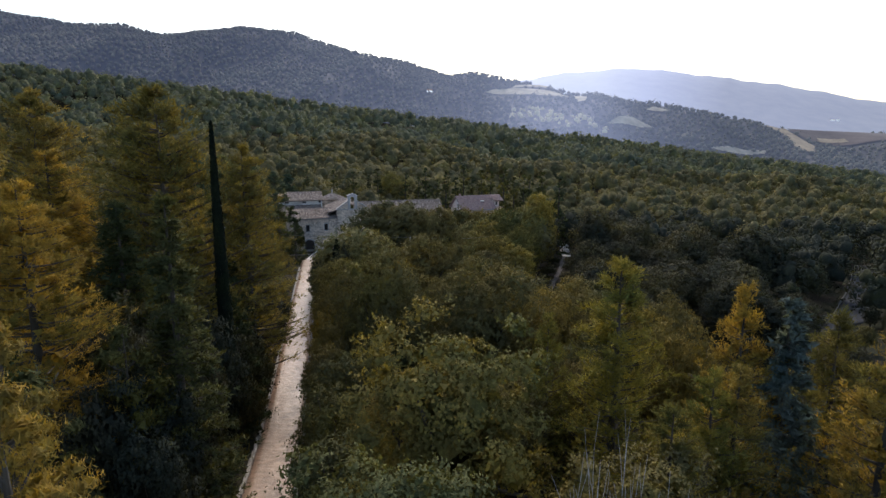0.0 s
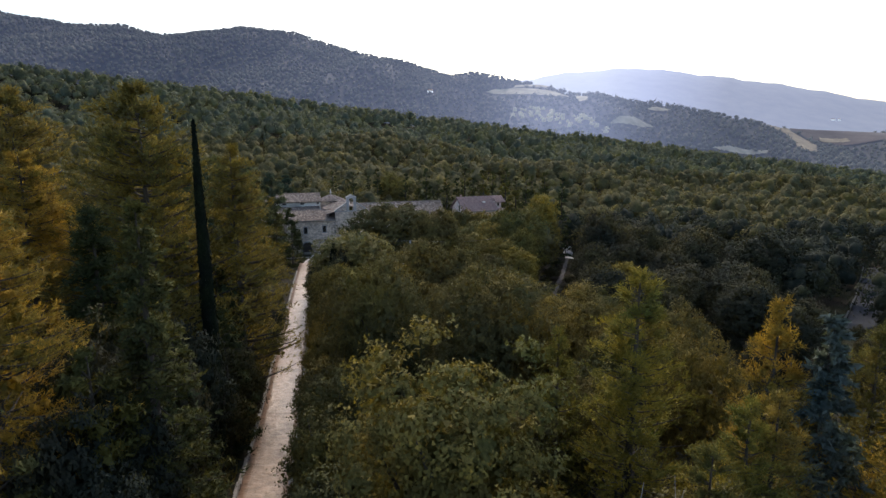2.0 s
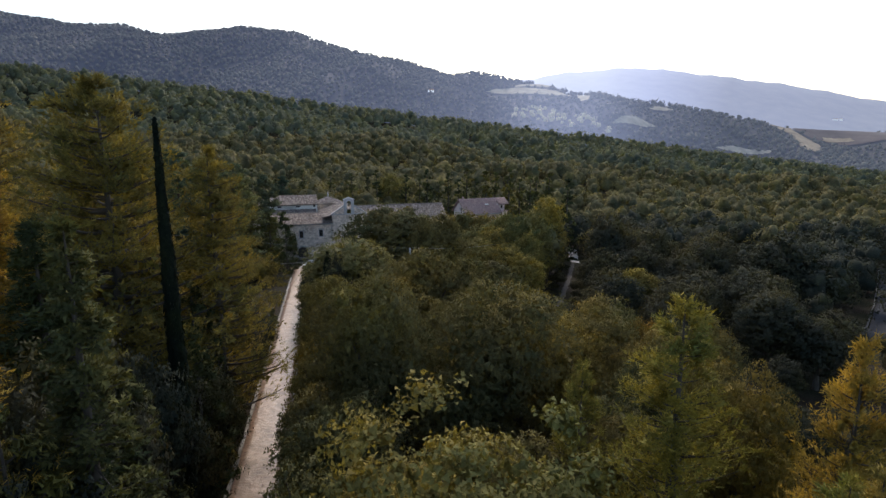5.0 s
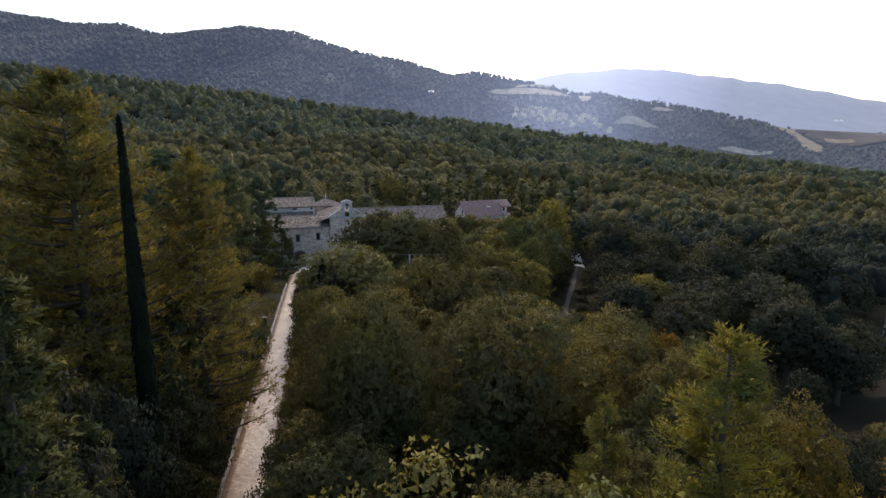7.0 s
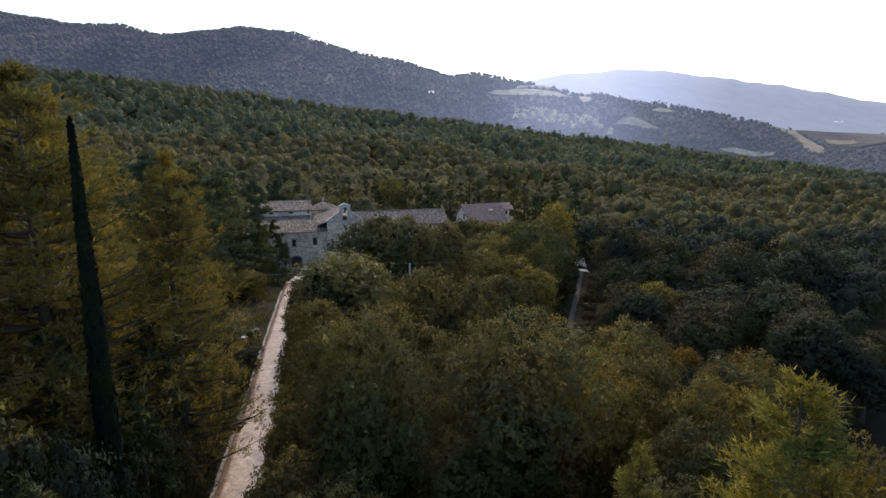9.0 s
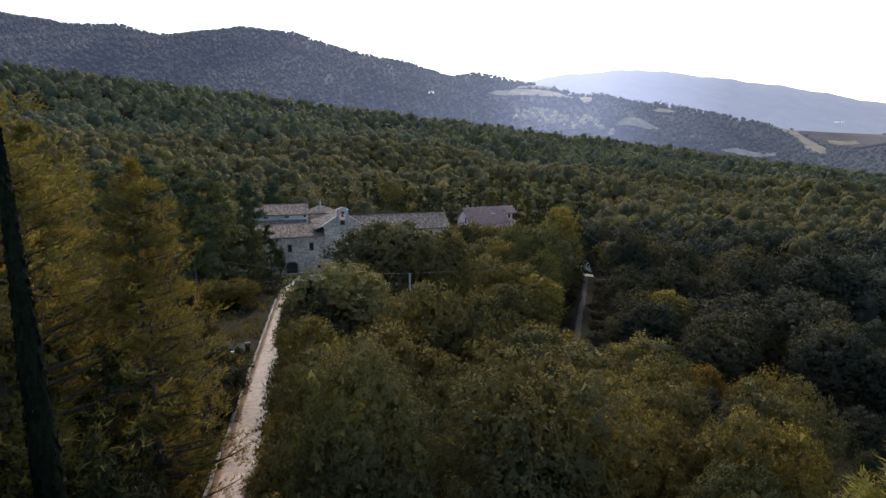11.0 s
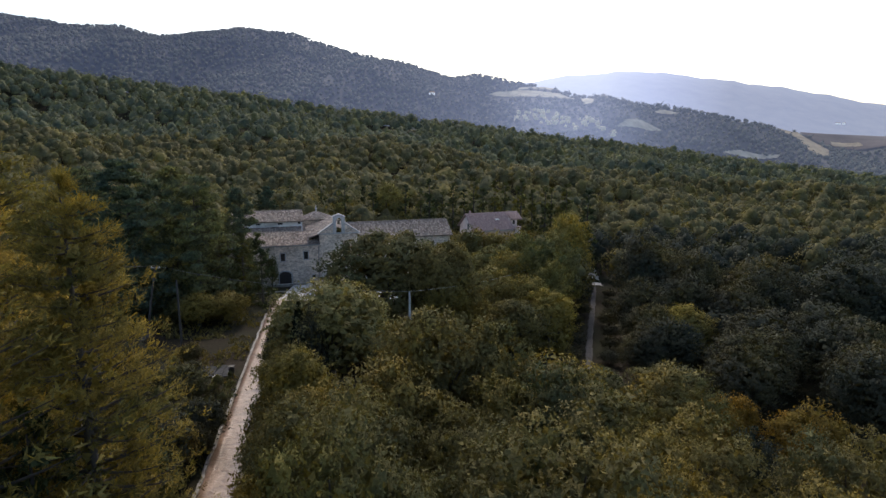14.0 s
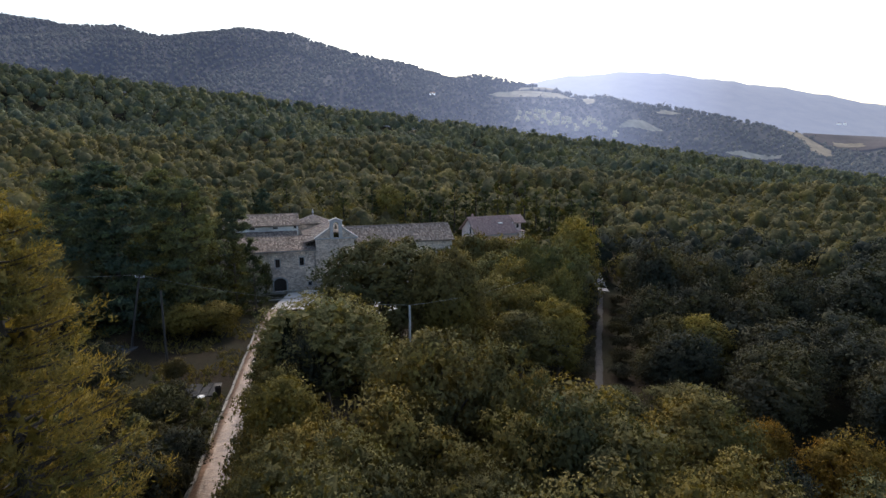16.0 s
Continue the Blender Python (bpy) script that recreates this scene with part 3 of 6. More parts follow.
def slab(bm, corners, thick):
    """A thick plate from its upper corners."""
    top = [bm.verts.new(c) for c in corners]
    low = [bm.verts.new((c[0], c[1], c[2] - thick)) for c in corners]
    bm.faces.new(top)
    bm.faces.new(low[::-1])
    for k in range(len(top)):
        m = (k + 1) % len(top)
        bm.faces.new((top[k], low[k], low[m], top[m]))
    bmesh.ops.recalc_face_normals(bm, faces=bm.faces)


def roof(parent, planes, mat, label="", thick=0.14, col=0.26, seed=1):
    """A roof: plates, with the tiles on them as one joined piece."""
    bm = bmesh.new()
    tiles = []
    for k, (o, a, s, inside, corners) in enumerate(planes):
        slab(bm, corners, thick)
        tiles.append(tile_arrays(o, a, s, col, 0.42, inside, seed + k))
    r = part("roof", bm, mat, parent, label)
    v, f = joined(tiles)
    t = new("roof_tiles", mesh_of("roof_tiles", v, f, mat))
    t.parent = r
    tagged(t, kind="stuff")
    return r


def plane(o, a, s):
    o, a, s = (np.asarray(q, float) for q in (o, a, s))
    return (o, a, s, None, [tuple(o), tuple(o + a), tuple(o + a + s), tuple(o + s)])


def wall_open(u0, u1, v0, v1, z0, z1, openings=()):
    """A thick wall along u with rectangular openings right through it."""
    us = sorted({u0, u1, *[q for o in openings for q in o[:2]]})
    zs = sorted({z0, z1, *[q for o in openings for q in o[2:]]})
    bm = bmesh.new()
    for a, b in zip(us, us[1:]):
        run = None
        for c, d in zip(zs, zs[1:]):
            hole = any(o[0] <= a and b <= o[1] and o[2] <= c and d <= o[3] for o in openings)
            if hole:
                if run:
                    box(bm, a, b, v0, v1, *run)
                run = None
            else:
                run = (run[0], d) if run else (c, d)
        if run:
            box(bm, a, b, v0, v1, *run)
    return bm


def window(parent, u0, u1, z0, z1, v, name="window", frame_mat=None, trim=True):
    """A recessed window: frame, mullion, two panes, stone surround and sill."""
    w = part(name, boxed(u0, u1, v + 0.2, v + 0.24, z0, z0 + 0.06), frame_mat or WOOD_DARK, parent)
    bm = bmesh.new()
    for a, b, c, d in ((u0, u0 + 0.06, z0, z1), (u1 - 0.06, u1, z0, z1), (u0, u1, z1 - 0.06, z1), ((u0 + u1) / 2 - 0.03, (u0 + u1) / 2 + 0.03, z0, z1)):
        box(bm, a, b, v + 0.17, v + 0.23, c, d)
    part("window_frame", bm, frame_mat or WOOD_DARK, w)
    m = (u0 + u1) / 2
    for a, b in ((u0 + 0.05, m - 0.02), (m + 0.02, u1 - 0.05)):
        part("pane", boxed(a, b, v + 0.245, v + 0.26, z0 + 0.03, z1 - 0.03), GLASS, w)
    if trim:
        part("window_sill", boxed(u0 - 0.12, u1 + 0.12, v - 0.08, v + 0.16, z0 - 0.12, z0 - 0.003, bevel=0.015), TRIM, w)
        bm = bmesh.new()
        box(bm, u0 - 0.14, u0 - 0.003, v - 0.035, v + 0.1, z0, z1 + 0.003)
        box(bm, u1 + 0.003, u1 + 0.14, v - 0.035, v + 0.1, z0, z1 + 0.003)
        box(bm, u0 - 0.14, u1 + 0.14, v - 0.04, v + 0.1, z1 + 0.006, z1 + 0.16)
        part("surround", bm, TRIM, w)
    return w


def prism(bm, outline, v0, v1):
    """A solid from an outline in (u, z) between two depths."""
    a = [bm.verts.new((u, v0, z)) for u, z in outline]
    b = [bm.verts.new((u, v1, z)) for u, z in outline]
    bm.faces.new(a)
    bm.faces.new(b[::-1])
    for k in range(len(a)):
        m = (k + 1) % len(a)
        bm.faces.new((a[k], b[k], b[m], a[m]))
    bmesh.ops.recalc_face_normals(bm, faces=bm.faces)
    return bm


def arch_outline(u0, u1, spring, rise, steps=12):
    m, r = (u0 + u1) / 2, (u1 - u0) / 2
    return [(m - r * math.cos(math.pi * k / steps), spring + rise * math.sin(math.pi * k / steps)) for k in range(steps + 1)]


def gate_wing():
    t = thing("convent_wing", *CONVENT, "grey rubble stone convent wing with clay tiled roof and arched gate", "building", turn=TURN)
    w1, w2, gate, low = (-0.55, 0.18, 3.82, 5.28), (3.55, 4.28, 4.0, 5.45), (-0.95, 1.15, -0.42, 1.9), (4.9, 5.5, 0.3, 1.0)
    part("wall", wall_open(-9.5, 6.42, 0.0, 0.5, -3.0, 6.55, (w1, w2, gate, low)), STONE, t)
    part("wall", boxed(-9.5, -9.0, 0.503, 8.5, -3.0, 8.0), STONE, t)
    part("wall", boxed(5.92, 6.42, 0.503, 8.5, -3.0, 6.5), STONE, t)
    part("cornice", boxed(-9.7, 6.5, -0.16, 0.3, 6.556, 6.74, bevel=0.03), TRIM, t)
    # gate: stone arch over the opening, two plank leaves set back
    spand = bmesh.new()
    out = arch_outline(-0.95, 1.15, 1.2, 0.69)
    prism(spand, [(-0.953, 1.897), *[(u, z) for u, z in out[: len(out) // 2 + 1]], (0.1, 1.897)], 0.02, 0.45)
    prism(spand, [(0.1, 1.897), *[(u, z) for u, z in out[len(out) // 2 :]], (1.153, 1.897)], 0.02, 0.45)
    part("arch_head", spand, STONE, t)
    ring = bmesh.new()
    outer, inner = arch_outline(-1.2, 1.4, 1.2, 0.92), arch_outline(-0.95, 1.15, 1.2, 0.69)
    for k in range(len(inner) - 1):
        prism(ring, [inner[k], outer[k], outer[k + 1], inner[k + 1]], -0.06, -0.004)
    box(ring, -1.2, -0.95, -0.06, -0.004, -0.42, 1.2)
    box(ring, 1.15, 1.4, -0.06, -0.004, -0.42, 1.2)
    part("arch_surround", ring, TRIM, t, "pale cut-stone arch round the gate")
    g = part("gate", boxed(-0.95, 0.09, 0.3, 0.36, -0.42, 1.88), WOOD_DARK, t, "dark plank gate leaf")
    for k in range(5):
        b = part("plank", boxed(-0.93 + 0.2 * k, -0.75 + 0.2 * k, 0.27, 0.298, -0.4, 1.86), WOOD_DARK, g)
    g = part("gate", boxed(0.11, 1.15, 0.3, 0.36, -0.42, 1.88), WOOD_DARK, t, "dark plank gate leaf")
    for k in range(5):
        part("plank", boxed(0.13 + 0.2 * k, 0.31 + 0.2 * k, 0.27, 0.298, -0.4, 1.86), WOOD_DARK, g)
    for o in (w1, w2, low):
        window(t, *o, 0.0)
    part("plaque", boxed(-3.05, -2.55, -0.05, -0.003, 3.1, 3.75, bevel=0.015), PLASTER, t, "small pale stone plaque")
    pipe, pf = tube_arrays([(6.2, -0.1, 6.4), (6.2, -0.1, 3.0), (6.2, -0.1, -0.6)], [0.06] * 3, 8)
    p = new("drainpipe", mesh_of("drainpipe", pipe, pf, METAL))
    p.parent = t
    gut, gf = tube_arrays([(-9.7, -0.5, 6.72), (6.5, -0.5, 6.72)], [0.07] * 2, 8)
    p = new("gutter", mesh_of("gutter", gut, gf, METAL))
    p.parent = t
    roof(t, [plane((-9.8, -0.45, 6.78), (16.3, 0, 0), (0, 5.45, 1.6)), plane((-9.8, 5.3, 8.12), (13.4, 0, 0), (0, 2.66, 0.78))], TILE, "weathered grey-brown clay tile roof", seed=11)
    ridge, rf = tube_arrays([(-9.8, 5.0, 8.42), (6.5, 5.0, 8.42)], [0.14] * 2, 6)
    p = new("ridge_tiles", mesh_of("ridge_tiles", ridge, rf, TILE))
    p.parent = t
    # rubble steps and low wall before the gate
    return t


def upper_wing():
    t = thing("convent_upper_wing", *CONVENT, "whitewashed upper convent range with clay tiled roof", "building", turn=TURN)
    wins = [(-4.75, -3.9, 9.38, 9.72), (-0.75, 0.15, 9.38, 9.74), (3.02, 3.5, 9.36, 9.8)]
    part("wall", wall_open(-9.5, 3.85, 8.0, 8.45, 1.0, 9.98, wins), PLASTER, t)
    part("wall", boxed(3.45, 3.85, 8.453, 15.6, 1.0, 9.95), PLASTER, t)
    gable = prism(bmesh.new(), [(8.453, 9.953), (12.0, 11.35), (15.6, 9.953)], -3.845, -3.45)
    for v in gable.verts:
        v.co = Vector((-v.co.y, v.co.x, v.co.z))
    bmesh.ops.recalc_face_normals(gable, faces=gable.faces)
    part("gable", gable, PLASTER, t)
    for o in wins:
        window(t, *o, 8.0, trim=False)
    part("eaves_board", boxed(-9.8, 4.1, 7.7, 8.1, 9.985, 10.06), TRIM, t)
    roof(t, [plane((-10, 7.55, 10.02), (14.1, 0, 0), (0, 4.45, 1.55)), plane((-10, 16.4, 10.02), (14.1, 0, 0), (0, -4.45, 1.55))], TILE, "weathered clay tile roof", seed=31)
    ridge, rf = tube_arrays([(-10, 11.98, 11.62), (4.1, 11.98, 11.62)], [0.14] * 2, 6)
    p = new("ridge_tiles", mesh_of("ridge_tiles", ridge, rf, TILE))
    p.parent = t
    return t


def church():
    t = thing("church", *CONVENT, "small grey stone church with pediment and open bell gable", "church", turn=TURN)
    part("wall", wall_open(6.45, 13.6, -0.12, 0.5, -3.0, 8.5), STONE, t, "rubble stone front wall")
    part("wall", boxed(6.45, 6.95, 0.503, 22, -3, 7.6), STONE, t)
    part("wall", boxed(13.1, 13.6, 0.503, 22, -3, 7.6), STONE, t)
    part("cornice", boxed(6.2, 13.85, -0.38, 0.4, 8.503, 8.68, bevel=0.03), TRIM, t)
    for s in (-1, 1):
        ped = prism(bmesh.new(), [(10.03 + s * 3.57, 8.683), (10.03 + s * 1.09, 8.683), (10.03 + s * 1.09, 10.36)], -0.08, 0.45)
        part("pediment", ped, STONE, t)
        rake = prism(bmesh.new(), [(10.03 + s * 3.9, 8.69), (10.03 + s * 3.55, 8.69), (10.03 + s * 1.09, 10.31), (10.03 + s * 1.09, 10.6)], -0.36, 0.5)
        part("raking_cornice", rake, TRIM, t)
    # open bell gable
    cote = bmesh.new()
    box(cote, 8.95, 9.55, -0.3, 0.42, 8.7, 11.0)
    box(cote, 10.5, 11.1, -0.3, 0.42, 8.7, 11.0)
    arch = arch_outline(9.55, 10.5, 11.0, 0.48)
    half = len(arch) // 2
    prism(cote, [(8.95, 11.0), *arch[: half + 1], (10.03, 12.0), (9.3, 11.75), (8.95, 11.6)], -0.3, 0.42)
    prism(cote, [(10.03, 12.0), *arch[half:], (11.1, 11.0), (11.1, 11.6), (10.75, 11.75)], -0.3, 0.42)
    bell_gable = part("bell_gable", cote, TRIM, t, "pale stone bell gable with round arch")
    cap = prism(bmesh.new(), [(8.8, 11.62), (10.03, 12.03), (11.25, 11.62), (11.25, 11.74), (10.03, 12.24), (8.8, 11.74)], -0.42, 0.52)
    part("cap", cap, TRIM, bell_gable)
    prof = [(0.05, 0.62), (0.16, 0.6), (0.2, 0.45), (0.24, 0.2), (0.34, 0.0)]
    bell, bf = tube_arrays([(10.03, 0.05, 10.3 + z) for r, z in prof], [r for r, z in prof], 12)
    b = new("bell", mesh_of("bell", bell, bf, BRONZE))
    b.parent = bell_gable
    part("bell_beam", boxed(9.5, 10.55, 0.0, 0.1, 10.93, 11.03), WOOD_DARK, bell_gable)
    # nave roof and the low lantern with its pointed roof
    roof(t, [plane((4.6, 0.5, 7.9), (0, 13.5, 0), (5.43, 0, 1.75)), plane((13.95, 0.5, 7.9), (0, 13.5, 0), (-3.92, 0, 1.75))], TILE, "ochre lichen-spotted clay tile roof", seed=51)
    cx, cy, r0 = 7.1, 17.0, 3.5
    drum = bmesh.new()
    ring = [(cx + 3.1 * math.cos(math.pi / 4 * k + math.pi / 8), cy + 3.1 * math.sin(math.pi / 4 * k + math.pi / 8)) for k in range(8)]
    lo, hi = [drum.verts.new((x, y, 6.0)) for x, y in ring], [drum.verts.new((x, y, 9.2)) for x, y in ring]
    for k in range(8):
        drum.faces.new((lo[k], lo[(k + 1) % 8], hi[(k + 1) % 8], hi[k]))
    drum.faces.new(hi)
    part("lantern_wall", drum, STONE, t)
    planes = []
    ring = [np.array((cx + r0 * math.cos(math.pi / 4 * k + math.pi / 8), cy + r0 * math.sin(math.pi / 4 * k + math.pi / 8), 9.23)) for k in range(8)]
    apex = np.array((cx, cy, 10.65))
    for k in range(8):
        a, b = ring[k], ring[(k + 1) % 8]
        planes.append((a, b - a, apex - (a + b) / 2, lambda p, q: abs(p - 0.5) < 0.52 * (1 - q), [tuple(a), tuple(b), tuple(apex)]))
    roof(t, planes, TILE, "low pointed clay tile roof", seed=71)
    fin = [(0.12, 0), (0.16, 0.15), (0.08, 0.3), (0.2, 0.5), (0.22, 0.62), (0.1, 0.8), (0.05, 1.25), (0.01, 1.3)]
    v, f = tube_arrays([(cx, cy, 10.55 + z) for r, z in fin], [r for r, z in fin], 10)
    b = new("finial", mesh_of("finial", v, f, TRIM))
    b.parent = t
    b["label"] = "pale stone finial"
    return t


def long_wing():
    t = thing("convent_long_wing", *CONVENT, "long low convent range with weathered clay tile roof", "building", turn=TURN)
    wins = [(16 + 4.2 * k, 16.8 + 4.2 * k, 3.2, 4.5) for k in range(4)]
    part("wall", wall_open(13.62, 32.8, 4.4, 4.9, -8.0, 6.45, wins), STONE, t)
    part("wall", boxed(32.3, 32.8, 4.903, 13.0, -8.0, 6.4), STONE, t)
    gable = prism(bmesh.new(), [(4.903, 6.403), (8.7, 8.95), (13.0, 6.403)], -32.795, -32.3)
    for v in gable.verts:
        v.co = Vector((-v.co.y, v.co.x, v.co.z))
    bmesh.ops.recalc_face_normals(gable, faces=gable.faces)
    part("gable", gable, STONE, t)
    for o in wins:
        window(t, *o, 4.4)
    part("cornice", boxed(13.62, 33.0, 4.2, 4.6, 6.455, 6.6), TRIM, t)
    roof(t, [plane((12.2, 3.9, 6.62), (21.0, 0, 0), (0, 4.7, 2.5)), plane((12.2, 13.4, 6.62), (21.0, 0, 0), (0, -4.8, 2.5))], TILE, "weathered clay tile roof with pale lichen", seed=91)
    ridge, rf = tube_arrays([(12.2, 8.6, 9.2), (33.2, 8.6, 9.2)], [0.14] * 2, 6)
    p = new("ridge_tiles", mesh_of("ridge_tiles", ridge, rf, TILE))
    p.parent = t
    return t


def guest_house():
    """Own frame: u along the ridge, v away, from the ridge's near-gable end."""
    t = thing("guest_house", 3.2, 160.6, 1.3, "pale pink plastered house with plain brown tiled roof", "house", turn=21)
    L, hw, e, r = 13.0, 4.4, 5.6, 8.7
    g = wall_open(-4.0, 4.0, 0.0, 0.4, -9.0, 5.6, ())
    for v in g.verts:
        v.co = Vector((v.co.y + 0.5, v.co.x, v.co.z))
    part("wall", g, PINK, t)
    g = bmesh.new()
    prism(g, [(-4.0, 5.603), (4.0, 5.603), (0.0, 8.45)], 0.5, 0.9)
    for v in g.verts:
        v.co = Vector((v.co.y, v.co.x, v.co.z))
    bmesh.ops.recalc_face_normals(g, faces=g.faces)
    part("gable", g, PINK, t)
    w = part("window", boxed(0.44, 0.497, -1.3, -0.5, 5.2, 6.6), GLASS, t, "dark gable window")
    part("window_frame", boxed(0.42, 0.46, -0.93, -0.87, 5.2, 6.6), PLASTER, w)
    part("window_sill", boxed(0.34, 0.497, -1.42, -0.38, 5.08, 5.197), TRIM, w)
    part("wall", wall_open(0.903, 12.2, -4.0, -3.6, -9.0, 5.55), PINK, t)
    part("wall", boxed(0.903, 12.2, 3.6, 4.0, -9, 5.55), PINK, t)
    part("wall", boxed(11.8, 12.2, -3.597, 3.597, -9, 5.55), PINK, t)
    g = prism(bmesh.new(), [(-1.89, 5.553), (4.0, 5.553), (0.0, 8.4), (-1.89, 7.5)], 11.8, 12.2)
    for v in g.verts:
        v.co = Vector((v.co.y, v.co.x, v.co.z))
    bmesh.ops.recalc_face_normals(g, faces=g.faces)
    part("gable", g, PINK, t)
    s1 = plane((0, -hw - 0.3, e - 0.25), (L - 2.6, 0, 0), (0, hw + 0.3, r - e + 0.25))
    s2 = plane((0, hw + 0.3, e - 0.25), (L, 0, 0), (0, -hw - 0.3, r - e + 0.25))
    s3 = plane((L - 2.6, -2.75, 7.34), (2.9, 0, 0), (0, 2.75, 1.36))
    roof(t, [s1, s2, s3], TILE_MAUVE, "plain mauve-brown tile roof", thick=0.18, col=0.3, seed=111)
    # end bay set back behind a small roof terrace
    bay = part("bay", wall_open(10.02, 12.2, -2.25, -1.9, 5.2, 7.42, ((11.1, 11.7, 6.1, 7.0),)), PINK, t, "pink plastered end bay behind a roof terrace")
    part("terrace_floor", boxed(10.42, 12.4, -4.3, -2.255, 5.56, 5.68, bevel=0.03), TILE_MAUVE, bay)
    part("pane", boxed(11.1, 11.7, -2.1, -2.06, 6.1, 7.0), GLASS, bay)
    part("skylight", boxed(6.6, 7.5, -2.5, -1.9, 7.25, 7.5, bevel=0.03), PLASTER, t, "small white roof light")
    part("chimney", boxed(1.4, 1.85, 0.6, 1.05, 7.9, 9.2, bevel=0.03), TILE_MAUVE, t)
    part("eaves_board", boxed(-0.05, 10.0, -hw - 0.36, -hw - 0.24, e - 0.5, e - 0.3), TRIM, t)
    return t


gate_wing()
upper_wing()
church()
long_wing()
guest_house()


def forecourt_walls():
    """Low stone kerbs that step down from the gate to the avenue."""
    for k, (u0, u1, v) in enumerate(((-6, 4, -2.2), (-5, 4.5, -6.5))):
        t = thing("low_wall", *CONVENT, "low pale stone retaining kerb across the forecourt", "low wall", "forecourt kerbs", TURN)
        for i in range(int((u1 - u0) / 1.0)):
            part("stone", boxed(u0 + i + 0.015, u0 + i + 0.985, v, v + 0.35, -0.9, 0.05 - 0.1 * k, bevel=0.03), KERB, t)


forecourt_walls()


def kerbs():
    """Cut kerb stones on both sides of the avenue, some sunk or missing on the wooded side."""
    rng = np.random.default_rng(9)
    me = boxed(-0.12, 0.12, -0.62, 0.62, -0.3, 0.2, bevel=0.03)
    for side, keep in ((-1, 1.0), (1, 0.8)):
        row = tagged(new("kerb"), "row of pale kerb stones along the gravel avenue", "kerb", "avenue kerbs", "structure")
        mesh = None
        for y in np.arange(8, 112, 1.3):
            if rng.random() > keep:
                continue
            x = road_x(y) + 1.6 + side * 1.72
            if mesh is None:
                ob = part("kerb_stone", me, KERB, row)
                mesh = ob.data
            else:
                ob = new("kerb_stone", mesh)
                ob.parent = row
            ob.matrix_basis = pose(x + rng.normal(0, 0.03), y, land_at(x, y) + 0.1 + rng.normal(0, 0.03), rng.normal(0, 1.5), rng.normal(0, 2), 10.9 + rng.normal(0, 1.2))
        me = boxed(-0.12, 0.12, -0.62, 0.62, -0.3, 0.2, bevel=0.03)


kerbs()

# ---------------------------------------------------------------- plants


def broadleaf(name, height, radius, mat, label, category="tree", lumps=46, per=60, leaf=0.42, seed=1, group="", low=-0.35, flat=0.8, trunk=True, lump=0.34, spread=(0.5, 0.84), rough=0.2, lobes=0.1):
    """A broadleaf tree at the origin: trunk with limbs, and an uneven crown of leaf clusters."""
    rng = np.random.default_rng(seed)
    t = tagged(new(name), label, category, group)
    cz = height - radius * flat * 1.08
    q, face, centres, sizes = crown_points((0, 0, cz), (radius, radius, radius * flat), lumps, per, rng, lump, low, rough, spread, lobes, 0.9 * leaf)
    up = face + np.array((0, 0, 1.2))
    v, f, s = leaves(q, face, leaf, leaf * 0.62, rng, 0.8, up + rng.normal(0, 0.7, up.shape), 0.2)
    v, f, s = with_mass(v, f, s, shards(centres, sizes, 22, rng, 0.2 * float(np.mean(sizes)), -0.7, 0.66))
    v, f, s = with_mass(v, f, s, shards(np.array([(0, 0, cz)]), np.array([(radius * 0.6, radius * 0.6, radius * flat * 0.6)]), 180, rng, 0.115 * radius, -0.8, 0.92))
    c = new("crown", mesh_of("crown", v, f, mat, s))
    c.parent = t
    if trunk:
        lean = rng.normal(0, 0.25, 2)
        base = height * 0.028 + 0.06
        top = np.array((lean[0], lean[1], cz + 0.2))
        pieces = [tube_arrays([(0, 0, -0.6), (0.05, 0, height * 0.15), (lean[0] * 0.6, lean[1] * 0.6, cz * 0.7), top], [base * 1.3, base, base * 0.75, base * 0.3], 7)]
        pick = centres[rng.choice(len(centres), min(12, len(centres)), replace=False)]
        for e in pick:
            s = np.array((lean[0] * 0.5, lean[1] * 0.5, cz * rng.uniform(0.45, 0.85)))
            m = (s + e) / 2 + np.array((0, 0, -0.25))
            pieces.append(tube_arrays([s, m, e], [base * 0.45, base * 0.3, base * 0.08], 5))
        v, f = joined(pieces)
        k = new("trunk", mesh_of("trunk", v, f, BARK))
        k.parent = t
    return t


